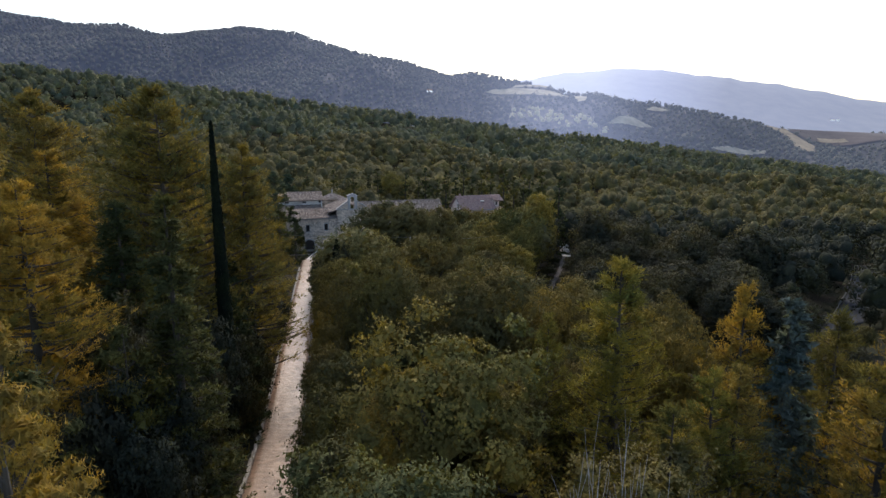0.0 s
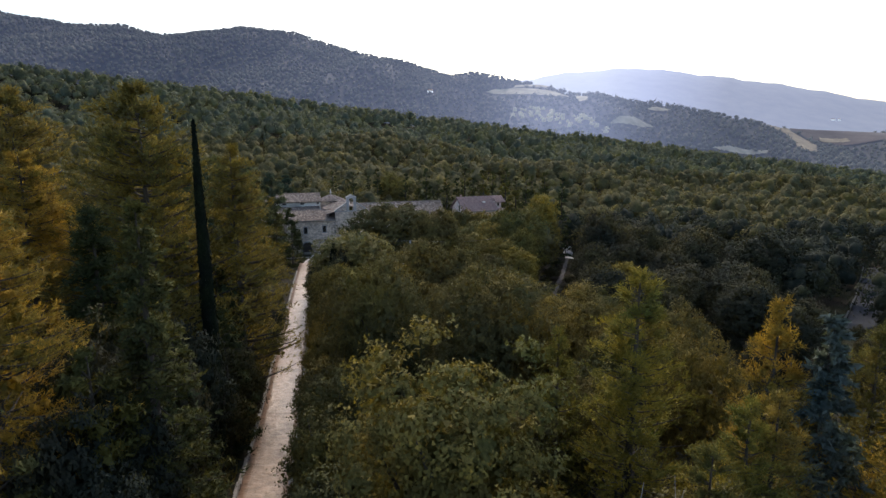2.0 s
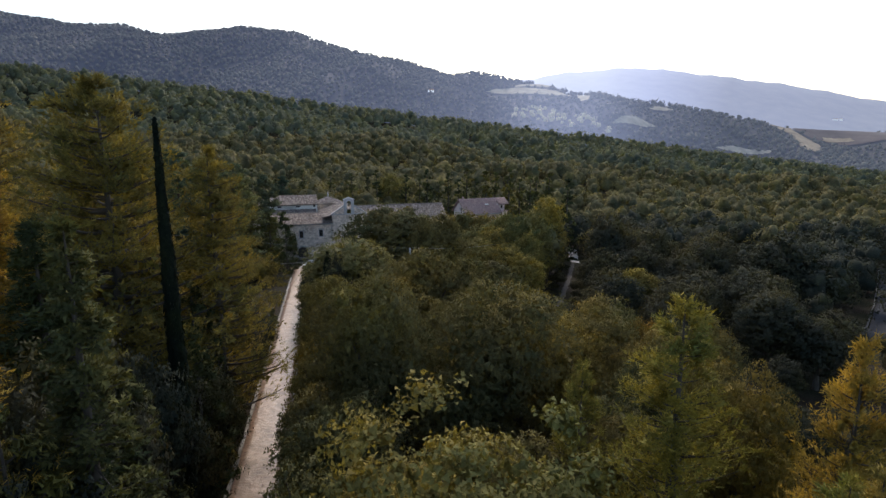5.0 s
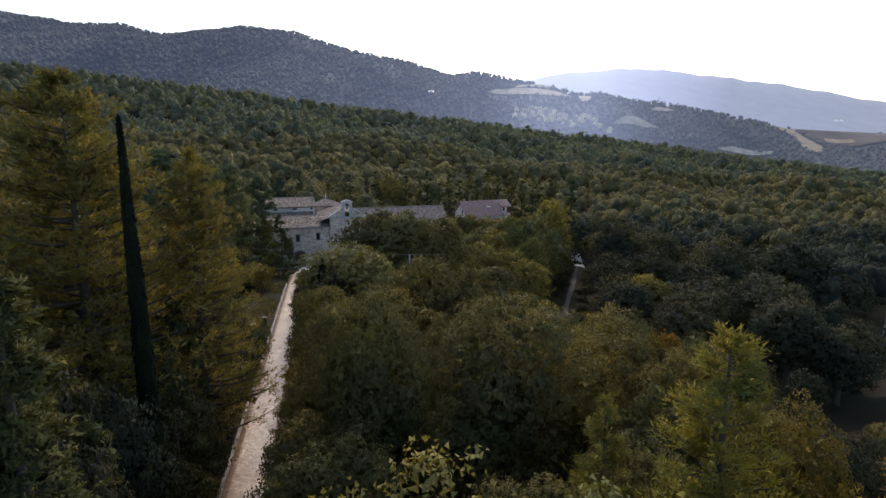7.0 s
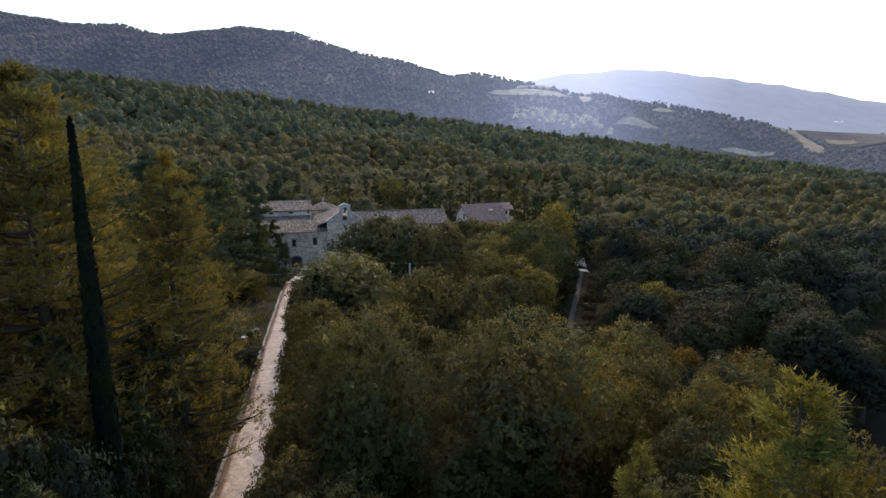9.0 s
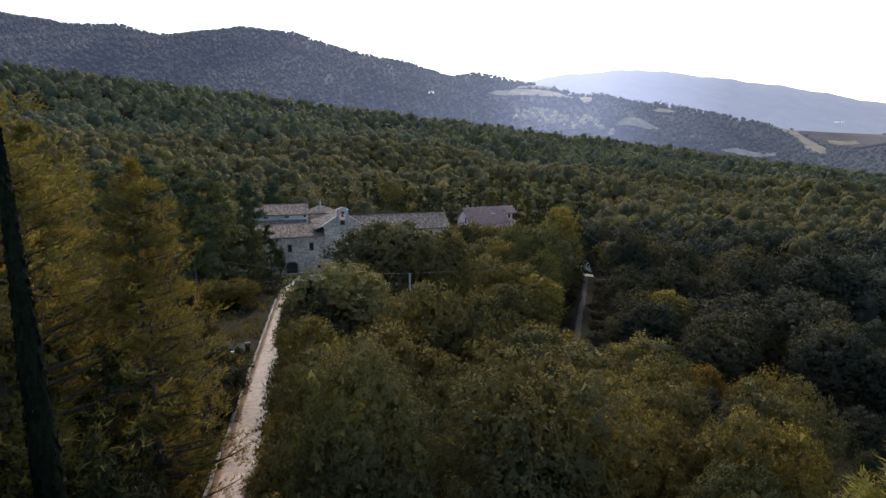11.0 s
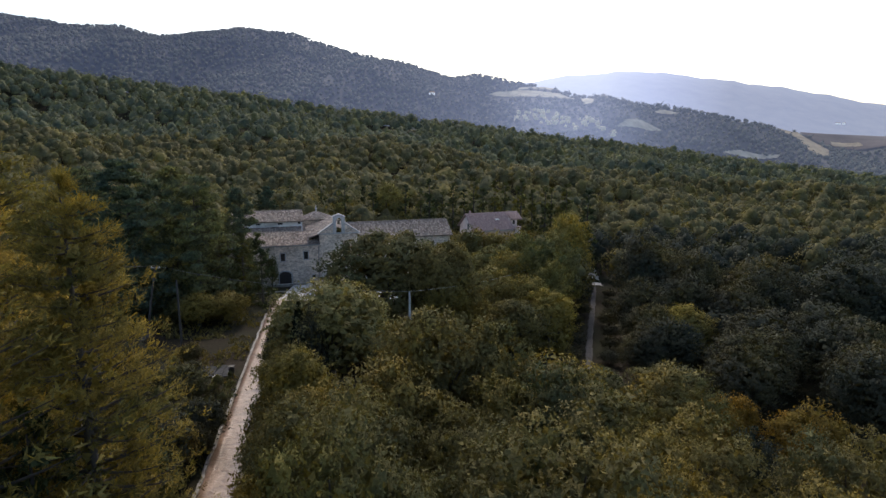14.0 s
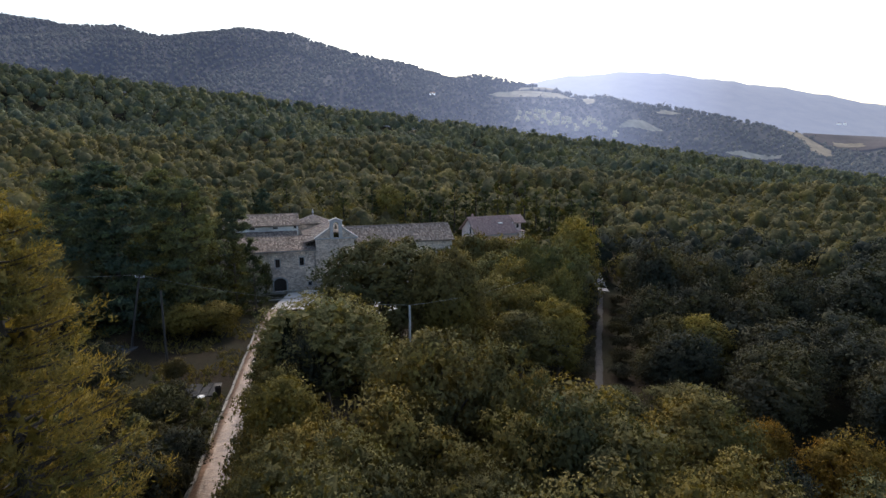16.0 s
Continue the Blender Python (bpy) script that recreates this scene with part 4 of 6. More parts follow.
def conifer(name, height, radius, mat, label, levels=16, per=6, tufts=12, needles=9, rise=0.35, droop=0.0, start=0.2, tuft=0.5, length=0.42, width=0.1, shape=0.9, spread=0.22, seed=1, group="", flat=0.0, lift=0.7, inside=0):
    """A needle tree: a straight trunk with whorls of limbs, each set with brushes of needles."""
    rng = np.random.default_rng(seed)
    t = tagged(new(name), label, "tree", group)
    wood = [tube_arrays([(0, 0, -0.5), (0, 0, height * 0.5), (0, 0, height * 0.985)], [height * 0.018, height * 0.011, 0.02], 7)]
    pts, ways = [], []
    for k in range(levels):
        s = k / (levels - 1)
        z = height * (start + (0.97 - start) * s)
        reach = radius * ((1 - s) ** shape * 0.92 + 0.08) * (0.75 + 0.25 * min(1, s * 6 + 0.35))
        for b in range(per if s < 0.85 else max(3, per - 2)):
            a = rng.uniform(0, 2 * math.pi)
            r = reach * rng.uniform(0.62, 1.12)
            zz = z + rng.uniform(-0.5, 0.5) * height / levels
            u = np.linspace(0, 1, 6)[:, None]
            out = np.array((math.cos(a), math.sin(a), 0))
            line = np.array((0, 0, zz)) + out * r * u + np.array((0, 0, 1.0)) * (r * (rise * u ** 1.6 - droop * u))
            wood.append(tube_arrays(line, np.linspace(0.022 * r + 0.012, 0.008, 6), 4))
            n = max(3, int(tufts * (0.4 + 0.6 * r / radius)))
            w = rng.uniform(0.1, 1.03, n) ** 0.75
            c = np.stack([np.interp(w, u[:, 0], line[:, i]) for i in range(3)], 1)
            c += rng.normal(0, 1, (n, 3)) * (spread * r * 0.5 * (0.35 + w[:, None] * 0.65)) * np.array((1, 1, 0.45 - flat * 0.3))
            pts.append(c)
            ways.append(np.repeat((out * 0.8 + np.array((0, 0, lift)))[None], n, 0))
    pts, ways = np.concatenate(pts), np.concatenate(ways)
    p = np.repeat(pts, needles, 0)
    d = np.repeat(ways, needles, 0) + rng.normal(0, 0.55, (len(p), 3)) * np.array((1, 1, 1 - flat * 0.6))
    d /= np.linalg.norm(d, axis=1)[:, None]
    p = p + d * rng.uniform(0, tuft, (len(p), 1))
    v, f, s = leaves(p, np.cross(d, rng.normal(0, 1, d.shape)) + np.array((0, 0, 0.6 * flat)), length, width, rng, 0.3, d)
    out = np.repeat(pts * np.array((1, 1, 0)), needles, 0)
    out = out / (np.linalg.norm(out, axis=1)[:, None] + 1e-6) + np.array((0, 0, 0.7))
    blade = v.reshape(-1, 3, 3)
    true = np.cross(blade[:, 1] - blade[:, 0], blade[:, 2] - blade[:, 0])
    true /= np.linalg.norm(true, axis=1)[:, None] + 1e-9
    flip = (true * out).sum(1) < 0
    f = np.where(flip[:, None], f[:, ::-1], f)
    soft = 0.45 * np.where(flip[:, None], -true, true) + 0.55 * out / np.linalg.norm(out, axis=1)[:, None]
    soft = np.repeat(soft, 3, 0)
    if inside:
        at = height * rng.uniform(start + 0.03, 0.9, inside)
        g = (at / height - start) / (0.97 - start)
        r = radius * ((1 - g) ** shape * 0.92 + 0.08)
        a = rng.uniform(0, 6.28, inside)
        reach = r * rng.uniform(0.1, 0.62, inside)
        c = np.stack([reach * np.cos(a), reach * np.sin(a), at], 1)
        v, f, soft = with_mass(v, f, soft, shards(c, 0.15 * r, 8, rng, 0.2))
    c = new("foliage", mesh_of("foliage", v, f, mat, soft))
    c.parent = t
    v, f = joined(wood)
    k = new("trunk", mesh_of("trunk", v, f, BARK))
    k.parent = t
    return t


def column_cypress(name, height, radius, label, seed=1, count=5200):
    rng = np.random.default_rng(seed)
    t = tagged(new(name), label, "tree")
    s = rng.uniform(0.04, 1, count)
    prof = radius * np.clip(np.minimum(1, 0.55 + s * 1.3) * (1 - s ** 1.9) ** 0.8, 0.05, 1)
    a = rng.uniform(0, 2 * np.pi, count)
    bump = 1 + 0.16 * np.sin(a * 5 + s * 31) * np.sin(s * 57 + a * 2)
    out = np.stack([np.cos(a), np.sin(a), 0 * a], 1)
    p = out * (prof * bump * rng.uniform(0.75, 1.05, count))[:, None]
    p[:, 2] = s * height
    up = out * 0.25 + np.array((0, 0, 1.0))
    v, f, s = leaves(p, out, 0.62, 0.24, rng, 0.35, up)
    c = new("foliage", mesh_of("foliage", v, f, CYPRESS, s))
    c.parent = t
    v, f = tube_arrays([(0, 0, -0.5), (0, 0, height * 0.5), (0, 0, height * 0.93)], [0.28, 0.2, 0.03], 7)
    k = new("trunk", mesh_of("trunk", v, f, BARK))
    k.parent = t
    return t


def bare_tree(name, height, label, seed=1):
    rng = np.random.default_rng(seed)
    t = tagged(new(name), label, "tree")
    pieces = []

    def grow(p, d, length, r, depth):
        q = p + d * length * 0.5 + rng.normal(0, 0.03, 3) * length
        e = p + d * length + rng.normal(0, 0.05, 3) * length
        pieces.append(tube_arrays([p, q, e], [r, r * 0.8, r * 0.55], 4))
        if depth:
            for _ in range(3):
                w = d + rng.normal(0, 0.3, 3) + np.array((0, 0, 0.2))
                grow(e if rng.random() < 0.6 else q, w / np.linalg.norm(w), length * rng.uniform(0.5, 0.8), r * 0.55, depth - 1)

    for k in range(22):
        w = np.array((rng.normal(0, 0.3), rng.normal(0, 0.3), 1.0))
        grow(np.array((rng.normal(0, 0.2), rng.normal(0, 0.2), -0.4)), w / np.linalg.norm(w), height * 0.42, 0.05, 3)
    v, f = joined(pieces)
    k = new("branching", mesh_of("branching", v, f, BARE_WOOD))
    k.parent = t
    return t


def put(x, y, top, height, turn=0.0, wide=1.0, z=None):
    """Set a built plant on the land so that its top stands at the given height; built as tall as height."""
    base = land_at(x, y) if z is None else z
    k = (top - base) / height
    return Matrix.Translation((x, y, base)) @ pose(0, 0, 0, 0, 0, turn) @ Matrix.Diagonal((k * wide, k * wide, k, 1))


def plant(ob, height, spots, wide=1.0):
    """The plant itself at the first spot and copies at the others; a spot is x, y, top height and, if given, a width."""
    for i, s in enumerate(spots):
        m = put(s[0], s[1], s[2], height, (i * 137 + 40) % 360, s[3] if len(s) > 3 else wide)
        if i == 0:
            first = m
        else:
            copy_thing(ob, m)
    ob.matrix_basis = first


def clump_conifer(name, height, radius, mat, label, lumps=90, per=64, needle=(0.42, 0.09), lump=(1.5, 0.6), squash=0.8, shape=0.6, low=0.1, seed=1, group="", up=0.7, core=0.46):
    """A needle tree whose limbs end in rounded or flattened clumps of needles."""
    rng = np.random.default_rng(seed)
    t = tagged(new(name), label, "tree", group)
    s = low + (0.985 - low) * rng.uniform(0, 1, lumps) ** 1.3
    s[:4] = (0.985, 0.955, 0.92, 0.9)
    env = radius * np.minimum(1, ((s - low + 0.04) / 0.18)) ** 0.5 * (1 - s) ** shape * 1.15
    lr = (lump[0] + (lump[1] - lump[0]) * s) * rng.uniform(0.75, 1.25, lumps)
    a = rng.uniform(0, 2 * np.pi, lumps)
    rad = np.clip(env - lr * 0.5, 0, None) * rng.uniform(0.05, 1, lumps) ** 0.6
    c = np.stack([rad * np.cos(a), rad * np.sin(a), s * height - lr * squash], 1)
    wood = [tube_arrays([(0, 0, -0.5), (0.1, 0, height * 0.5), (0, 0, height * 0.96)], [height * 0.018, height * 0.011, 0.02], 7)]
    for k in range(0, lumps, 2):
        root = np.array((0, 0, max(0.4, c[k, 2] - 0.45 * rad[k] - 0.3)))
        wood.append(tube_arrays([root, (root + c[k]) / 2 + np.array((0, 0, -0.1 * rad[k])), c[k]], [0.05 + 0.008 * rad[k], 0.045, 0.015], 4))
    d = sphere_ways(lumps * per, rng, -0.55).reshape(lumps, per, 3)
    q = c[:, None] + d * np.array((1, 1, squash)) * (lr[:, None, None] * rng.uniform(0.45, 1.08, (lumps, per, 1)))
    d, q = d.reshape(-1, 3), q.reshape(-1, 3)
    along = d * 0.8 + np.array((0, 0, up)) + rng.normal(0, 0.3, d.shape)
    out = np.repeat(c * np.array((1, 1, 0)), per, 0)
    out = d * 0.75 + 0.6 * out / (np.linalg.norm(out, axis=1)[:, None] + 0.6) + np.array((0, 0, 0.25))
    out /= np.linalg.norm(out, axis=1)[:, None]
    v, f, n = leaves(q, out + rng.normal(0, 0.5, out.shape), needle[0], needle[1], rng, 0.3, along)
    soft = np.repeat(out, 3, 0) * 0.7 + n * 0.3
    v, f, soft = with_mass(v, f, soft, shards(c, lr[:, None] * np.array((1, 1, squash)) * core * 1.6, 8, rng, 0.3 * float(np.mean(lr))))
    k = new("foliage", mesh_of("foliage", v, f, mat, soft))
    k.parent = t
    v, f = joined(wood)
    k = new("trunk", mesh_of("trunk", v, f, BARK))
    k.parent = t
    return t


CROWNS = []  # x, y and reach of the trees set by hand


def plant_crowns(ob, height, radius, spots):
    """As plant(), with the crown's reach given for each spot: x, y, top, reach."""
    plant(ob, height, [(x, y, top, r / (1.08 * radius * (top - land_at(x, y)) / height)) for x, y, top, r in spots])
    CROWNS.extend((x, y, r) for x, y, top, r in spots)


# pines on the left of the avenue
pine_a = conifer("pine_tree", 24, 6.6, PINE, "tall yellow-green pine with feathery upswept branches", 22, 10, 18, 12, 0.42, 0.1, 0.24, 0.6, 0.4, 0.085, 0.52, 0.34, 21, "roadside pines", flat=0.2, inside=130)
plant(pine_a, 24, [(-22.6, 47.5, 30.9, 1.05), (-40.3, 59, 31.4, 1.1), (-29.5, 36, 27.6, 0.95), (-34, 68, 28.4, 1.1)])
pine_b = conifer("pine_tree", 20, 5.0, PINE, "yellow-green pine with layered boughs beside the avenue", 26, 9, 17, 21, 0.34, 0.12, 0.1, 0.5, 0.27, 0.04, 0.62, 0.32, 22, "roadside pines", flat=0.3, inside=110)
plant(pine_b, 20, [(-17.9, 52.6, 26.7, 0.92), (-19.5, 27, 25.6, 1.1), (-27, 57, 27.4, 1.2), (-30, 45, 26.4, 1.2)])
pine_c = clump_conifer("pine_tree", 17, 4.4, PINE, "yellowing young pine with long bottlebrush shoots", 130, 90, (0.3, 0.05), (1.1, 0.5), 0.6, 0.55, 0.08, 23, "roadside pines", 1.0)
plant(pine_c, 17, [(-10.2, 12.6, 22.8), (-13.8, 17, 23.0, 0.9), (-14.5, 8, 20.5)])
pine_d = conifer("pine_tree", 15, 3.2, PINE_GREEN, "airy light green pine with thin crown", 22, 8, 14, 18, 0.5, 0.05, 0.06, 0.5, 0.26, 0.042, 0.7, 0.34, 24, "eastern pines", inside=30)
plant(pine_d, 15, [(10.2, 34, 20.4, 1.15), (11.8, 25, 17.4), (6.8, 38, 15.8, 0.9)])
pine_e = conifer("pine_tree", 15, 3.6, PINE, "yellow-olive pine with feathery crown near a blue spruce", 20, 8, 14, 18, 0.45, 0.05, 0.06, 0.5, 0.26, 0.045, 0.7, 0.34, 25, "eastern pines", inside=40)
plant(pine_e, 15, [(15.6, 30.2, 20.0, 0.8), (19.8, 25, 19.0, 1.1), (8.2, 20.5, 18.0), (22, 32, 18.0), (13.2, 25.5, 17.4)])

spruce = conifer("blue_spruce", 16, 2.9, BLUE, "blue-grey spruce with drooping layered branches", 24, 8, 14, 7, 0.1, 0.26, 0.03, 0.35, 0.4, 0.16, 0.8, 0.2, 31, flat=0.3, lift=0.1, inside=40)
plant(spruce, 16, [(17.4, 29.0, 19.8)])
dark_spruce = conifer("dark_spruce", 18, 3.2, SPRUCE, "dark green spruce among the roadside pines", 26, 9, 12, 12, 0.2, 0.22, 0.03, 0.42, 0.32, 0.1, 0.85, 0.26, 32, "dark conifers", flat=0.2, lift=0.2, inside=40)
plant(dark_spruce, 18, [(-14.3, 30.0, 24.8), (-21.5, 38.5, 23.4, 1.2)])
far_spruce = conifer("dark_spruce", 18, 3.2, SPRUCE, "dark pointed spruce behind the convent", 12, 5, 7, 3, 0.2, 0.2, 0.03, 0.5, 0.9, 0.45, 0.85, 0.28, 34, "dark conifers", flat=0.2, lift=0.2, inside=20)
plant(far_spruce, 18, [(-27, 178, 15.6), (-20, 180, 16.4), (-11.5, 179, 15.2), (-5.4, 180, 16.6), (0.8, 182, 15.4), (6.2, 181, 17.0), (11.6, 179, 16.2), (18.2, 178, 17.0), (23.4, 172, 15.4), (29, 174, 16.0), (33, 168, 15.0), (-33, 178, 16.0), (-41, 178, 16.4), (-53, 170, 17.4), (-47.1, 172, 14.3), (14.8, 185, 15.4), (26, 178, 14.6), (22, 184, 13.5), (-30, 186, 13), (-38, 182, 12.5), (-8, 190, 13), (-2, 186, 12.5), (4, 189, 13), (9, 187, 13.5), (31, 186, 13), (-24, 190, 13.5), (19, 190, 14)])
cedar = clump_conifer("cedar_tree", 22, 7.0, CEDAR, "large dark cedar with flat layered branches beside the convent", 220, 70, (0.6, 0.17), (2.0, 1.1), 0.42, 0.36, 0.03, 33, "convent cedars", 0.1)
plant(cedar, 22, [(-46.3, 110.0, 25.0, 1.1), (-38.5, 114.0, 22.3, 1.0), (-47, 126, 23), (-56, 116, 23.5), (-45.3, 172, 15.5, 0.8), (-36, 126, 19.5, 0.75)])

tall = column_cypress("cypress", 24, 0.95, "tall narrow dark cypress beside the avenue", 41)
plant(tall, 24, [(-15.9, 41.0, 28.3, 0.58)])
small = column_cypress("cypress", 9, 0.85, "small dark cypress by the forecourt", 42, 1800)
plant(small, 9, [(-14.5, 78, 13.2, 1.15), (-13.8, 79, 12.0, 1.2), (-17.5, 88, 9.5, 1.0)])

bare = bare_tree("bare_tree", 6, "leafless grey thicket of thin upright branches", 43)
plant(bare, 6, [(4.1, 12.6, 20.25, 0.45), (4.8, 12.9, 19.9, 0.42)])

# named broadleaf trees
near = broadleaf("oak_tree", 14, 4.3, OAK_GOLD, "golden-green oak crown beside the avenue", lumps=150, per=150, leaf=0.17, seed=51, group="avenue oaks", flat=1.2, low=-0.85, lump=0.16, spread=(0.42, 1.0), rough=0.32, lobes=0.7)
plant_crowns(near, 14, 4.3, [(0.0, 23.2, 21.3, 4.8), (-1.7, 15.6, 19.6, 4.2)])
oak = broadleaf("oak_tree", 13, 4.4, OAK, "olive-green oak with dense lumpy crown", lumps=120, per=165, leaf=0.165, seed=52, group="avenue oaks", flat=1.2, low=-0.9, lump=0.24, spread=(0.48, 0.92), rough=0.25, lobes=0.2)
plant_crowns(oak, 13, 4.4, [(6.8, 18.5, 17.4, 4.0), (-7.3, 56, 15.4, 4.3), (3.6, 49, 17.5, 5.0), (-5.2, 46.5, 18.9, 3.9), (9.0, 51, 13.8, 3.5), (0.2, 46, 12.2, 3.1), (21.7, 58, 12.0, 3.9), (13.0, 46, 12.6, 3.3), (-2.6, 52, 12.6, 3.3), (12, 57, 13.4, 4.6), (16.2, 51, 13.2, 3.7), (17.4, 42, 14.4, 3.5), (-0.5, 58, 13.2, 3.4), (-3.2, 33, 12.8, 3.3), (3.4, 37, 12.2, 3.4), (9.6, 40.5, 12.6, 3.3), (-5.6, 40, 13.2, 3.0)])
oak_far = broadleaf("oak_tree", 13, 4.4, OAK, "olive-green oak with rounded leafy crown", lumps=90, per=80, leaf=0.27, seed=72, group="avenue oaks", flat=1.2, low=-0.9, lump=0.25, spread=(0.48, 0.92), rough=0.25, lobes=0.2)
plant_crowns(oak_far, 13, 4.4, [(6.6, 68, 12.6, 5.4), (7.5, 99, 8.4, 4.6), (16.7, 72, 10.5, 4.6), (10.3, 66, 11.3, 3.5), (22, 85, 5.2, 4.5), (5.6, 62.7, 14.5, 3.9), (14.5, 84, 5.0, 4.0), (-9.6, 60, 14.4, 3.1), (-4.9, 62, 15.0, 4.3), (-11.6, 66.5, 14.2, 3.3), (8, 61, 13.6, 4.8), (2.6, 62.5, 13.8, 3.7), (-15.9, 80, 10.4, 2.6), (-18.0, 86.5, 9.6, 2.6), (-19.2, 93, 9.0, 2.6), (-14.2, 73, 12.0, 2.7), (-20.5, 100, 7.4, 2.3), (-2.5, 68.5, 17.0, 4.7), (1.6, 69, 15.6, 3.6)])
edge = broadleaf("oak_tree", 9, 2.9, OAK, "slim olive oak leaning over the avenue's edge", lumps=70, per=100, leaf=0.19, seed=63, group="avenue edge oaks", flat=1.35, low=-0.95, lump=0.27, spread=(0.45, 0.9), rough=0.25, lobes=0.3)
plant_crowns(edge, 9, 2.9, [(road_x(y) + off, y, land_at(road_x(y) + off, y) + h, r) for y, off, h, r in ((27, 6.4, 7.5, 2.6), (33, 5.9, 8.0, 2.5), (38.5, 6.4, 8.6, 2.6), (44, 6.0, 8.2, 2.4), (47.2, 6.5, 7.0, 2.2), (51, 6.0, 8.0, 2.3), (55.5, 6.2, 8.2, 2.4), (60, 5.8, 8.0, 2.2), (64.5, 6.0, 8.4, 2.2), (71, 5.5, 7.6, 2.1), (76, 5.8, 6.8, 2.0), (81.5, 4.7, 6.6, 2.2), (86.3, 4.8, 6.2, 2.2), (90, 5.2, 6.0, 2.2))])
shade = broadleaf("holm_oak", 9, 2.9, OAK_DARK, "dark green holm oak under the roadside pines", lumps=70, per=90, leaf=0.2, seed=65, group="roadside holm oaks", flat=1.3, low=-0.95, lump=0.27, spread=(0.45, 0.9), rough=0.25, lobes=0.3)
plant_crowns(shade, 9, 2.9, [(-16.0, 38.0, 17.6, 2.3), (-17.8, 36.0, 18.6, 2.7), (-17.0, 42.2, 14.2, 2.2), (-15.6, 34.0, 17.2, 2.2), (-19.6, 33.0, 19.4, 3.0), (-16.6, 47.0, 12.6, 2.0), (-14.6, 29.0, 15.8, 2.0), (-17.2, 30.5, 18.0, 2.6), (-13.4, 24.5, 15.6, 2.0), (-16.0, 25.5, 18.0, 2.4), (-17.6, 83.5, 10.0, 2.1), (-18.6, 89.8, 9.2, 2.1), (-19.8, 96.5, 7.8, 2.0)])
grey = broadleaf("lime_tree", 13, 4.8, GREY_LEAF, "grey-green broadleaf tree beside the forecourt", lumps=90, per=110, leaf=0.24, seed=53, flat=0.95, low=-0.8)
plant_crowns(grey, 13, 4.8, [(-12.4, 81.5, 14.8, 6.2), (-4.8, 76.5, 10.2, 2.8)])
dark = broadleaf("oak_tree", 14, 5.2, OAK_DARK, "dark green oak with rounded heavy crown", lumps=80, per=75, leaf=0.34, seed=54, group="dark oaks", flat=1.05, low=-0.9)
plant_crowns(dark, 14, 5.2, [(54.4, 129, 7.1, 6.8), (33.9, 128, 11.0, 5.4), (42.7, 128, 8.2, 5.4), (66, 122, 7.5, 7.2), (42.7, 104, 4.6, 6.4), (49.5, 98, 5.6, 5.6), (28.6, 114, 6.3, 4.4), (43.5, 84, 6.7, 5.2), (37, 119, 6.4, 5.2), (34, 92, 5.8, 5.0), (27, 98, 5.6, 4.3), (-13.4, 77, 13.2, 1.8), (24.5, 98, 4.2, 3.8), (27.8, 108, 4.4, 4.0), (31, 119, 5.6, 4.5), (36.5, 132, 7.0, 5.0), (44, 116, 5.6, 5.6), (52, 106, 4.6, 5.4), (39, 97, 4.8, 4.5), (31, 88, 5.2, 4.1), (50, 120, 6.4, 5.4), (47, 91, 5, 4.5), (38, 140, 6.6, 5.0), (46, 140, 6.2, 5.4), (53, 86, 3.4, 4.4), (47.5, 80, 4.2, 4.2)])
dome = broadleaf("holm_oak", 15, 6.0, OAK, "broad olive-green domed evergreen oak near the convent", lumps=150, per=100, leaf=0.32, seed=55, flat=0.95, low=-0.85, lump=0.2, spread=(0.6, 0.94))
plant_crowns(dome, 15, 6.0, [(-9.4, 104, 16.0, 9.2), (-1.4, 99, 15.6, 5.4)])
gold = broadleaf("lime_tree", 15, 4.6, OAK_GOLD, "dense domed yellow-green broadleaf tree", lumps=110, per=60, leaf=0.34, seed=56, group="lane trees", flat=1.5, low=-0.92, lump=0.21, spread=(0.66, 0.93))
plant_crowns(gold, 15, 4.6, [(14.0, 118, 13.2, 4.5), (22.2, 139, 14.2, 5.0), (22.8, 144, 13.6, 3.8), (14.6, 112, 10.9, 3.0), (5.2, 112, 9.4, 4.6), (10.5, 108, 9.4, 4.0), (7.5, 131, 9.2, 5.4), (17.6, 126, 12.6, 4.4), (33.4, 110, 4.4, 5.0), (-0.5, 119, 9.0, 4.4), (12.6, 103, 8.6, 3.8), (12.5, 132, 11.5, 4.2), (25.0, 152, 12.8, 3.6), (9.2, 121, 10.4, 4.4), (-27.5, 172, 12.1, 1.9), (-16.3, 184, 16.4, 5.6)])
rust = broadleaf("maple_tree", 10, 3.4, RUST_LEAF, "small rust-orange tree among green oaks", lumps=60, per=100, leaf=0.24, seed=57, group="rust trees", flat=1.1, low=-0.85)
plant_crowns(rust, 10, 3.4, [(21.8, 74, 6.5, 2.2), (29.4, 73, 6.2, 3.4), (25, 77, 5.2, 2.2)])
bush = broadleaf("yellow_bush", 5, 2.6, OAK, "rounded olive-yellow bush below the cedars", "bush", 50, 90, 0.22, 58, "garden bushes", -0.9, 0.85)
plant(bush, 5, [(-35.2, 105, 6.8, 1.1), (-32.0, 107.0, 6.4, 1.2), (-38, 106.5, 5.6, 1.2), (-34, 110, 5.4, 1.2)])
shrub = broadleaf("shrub", 5, 2.8, OAK_DARK, "low dark green shrub in the overgrown garden", "shrub", 40, 60, 0.26, 59, "garden shrubs", -0.8, 0.75)
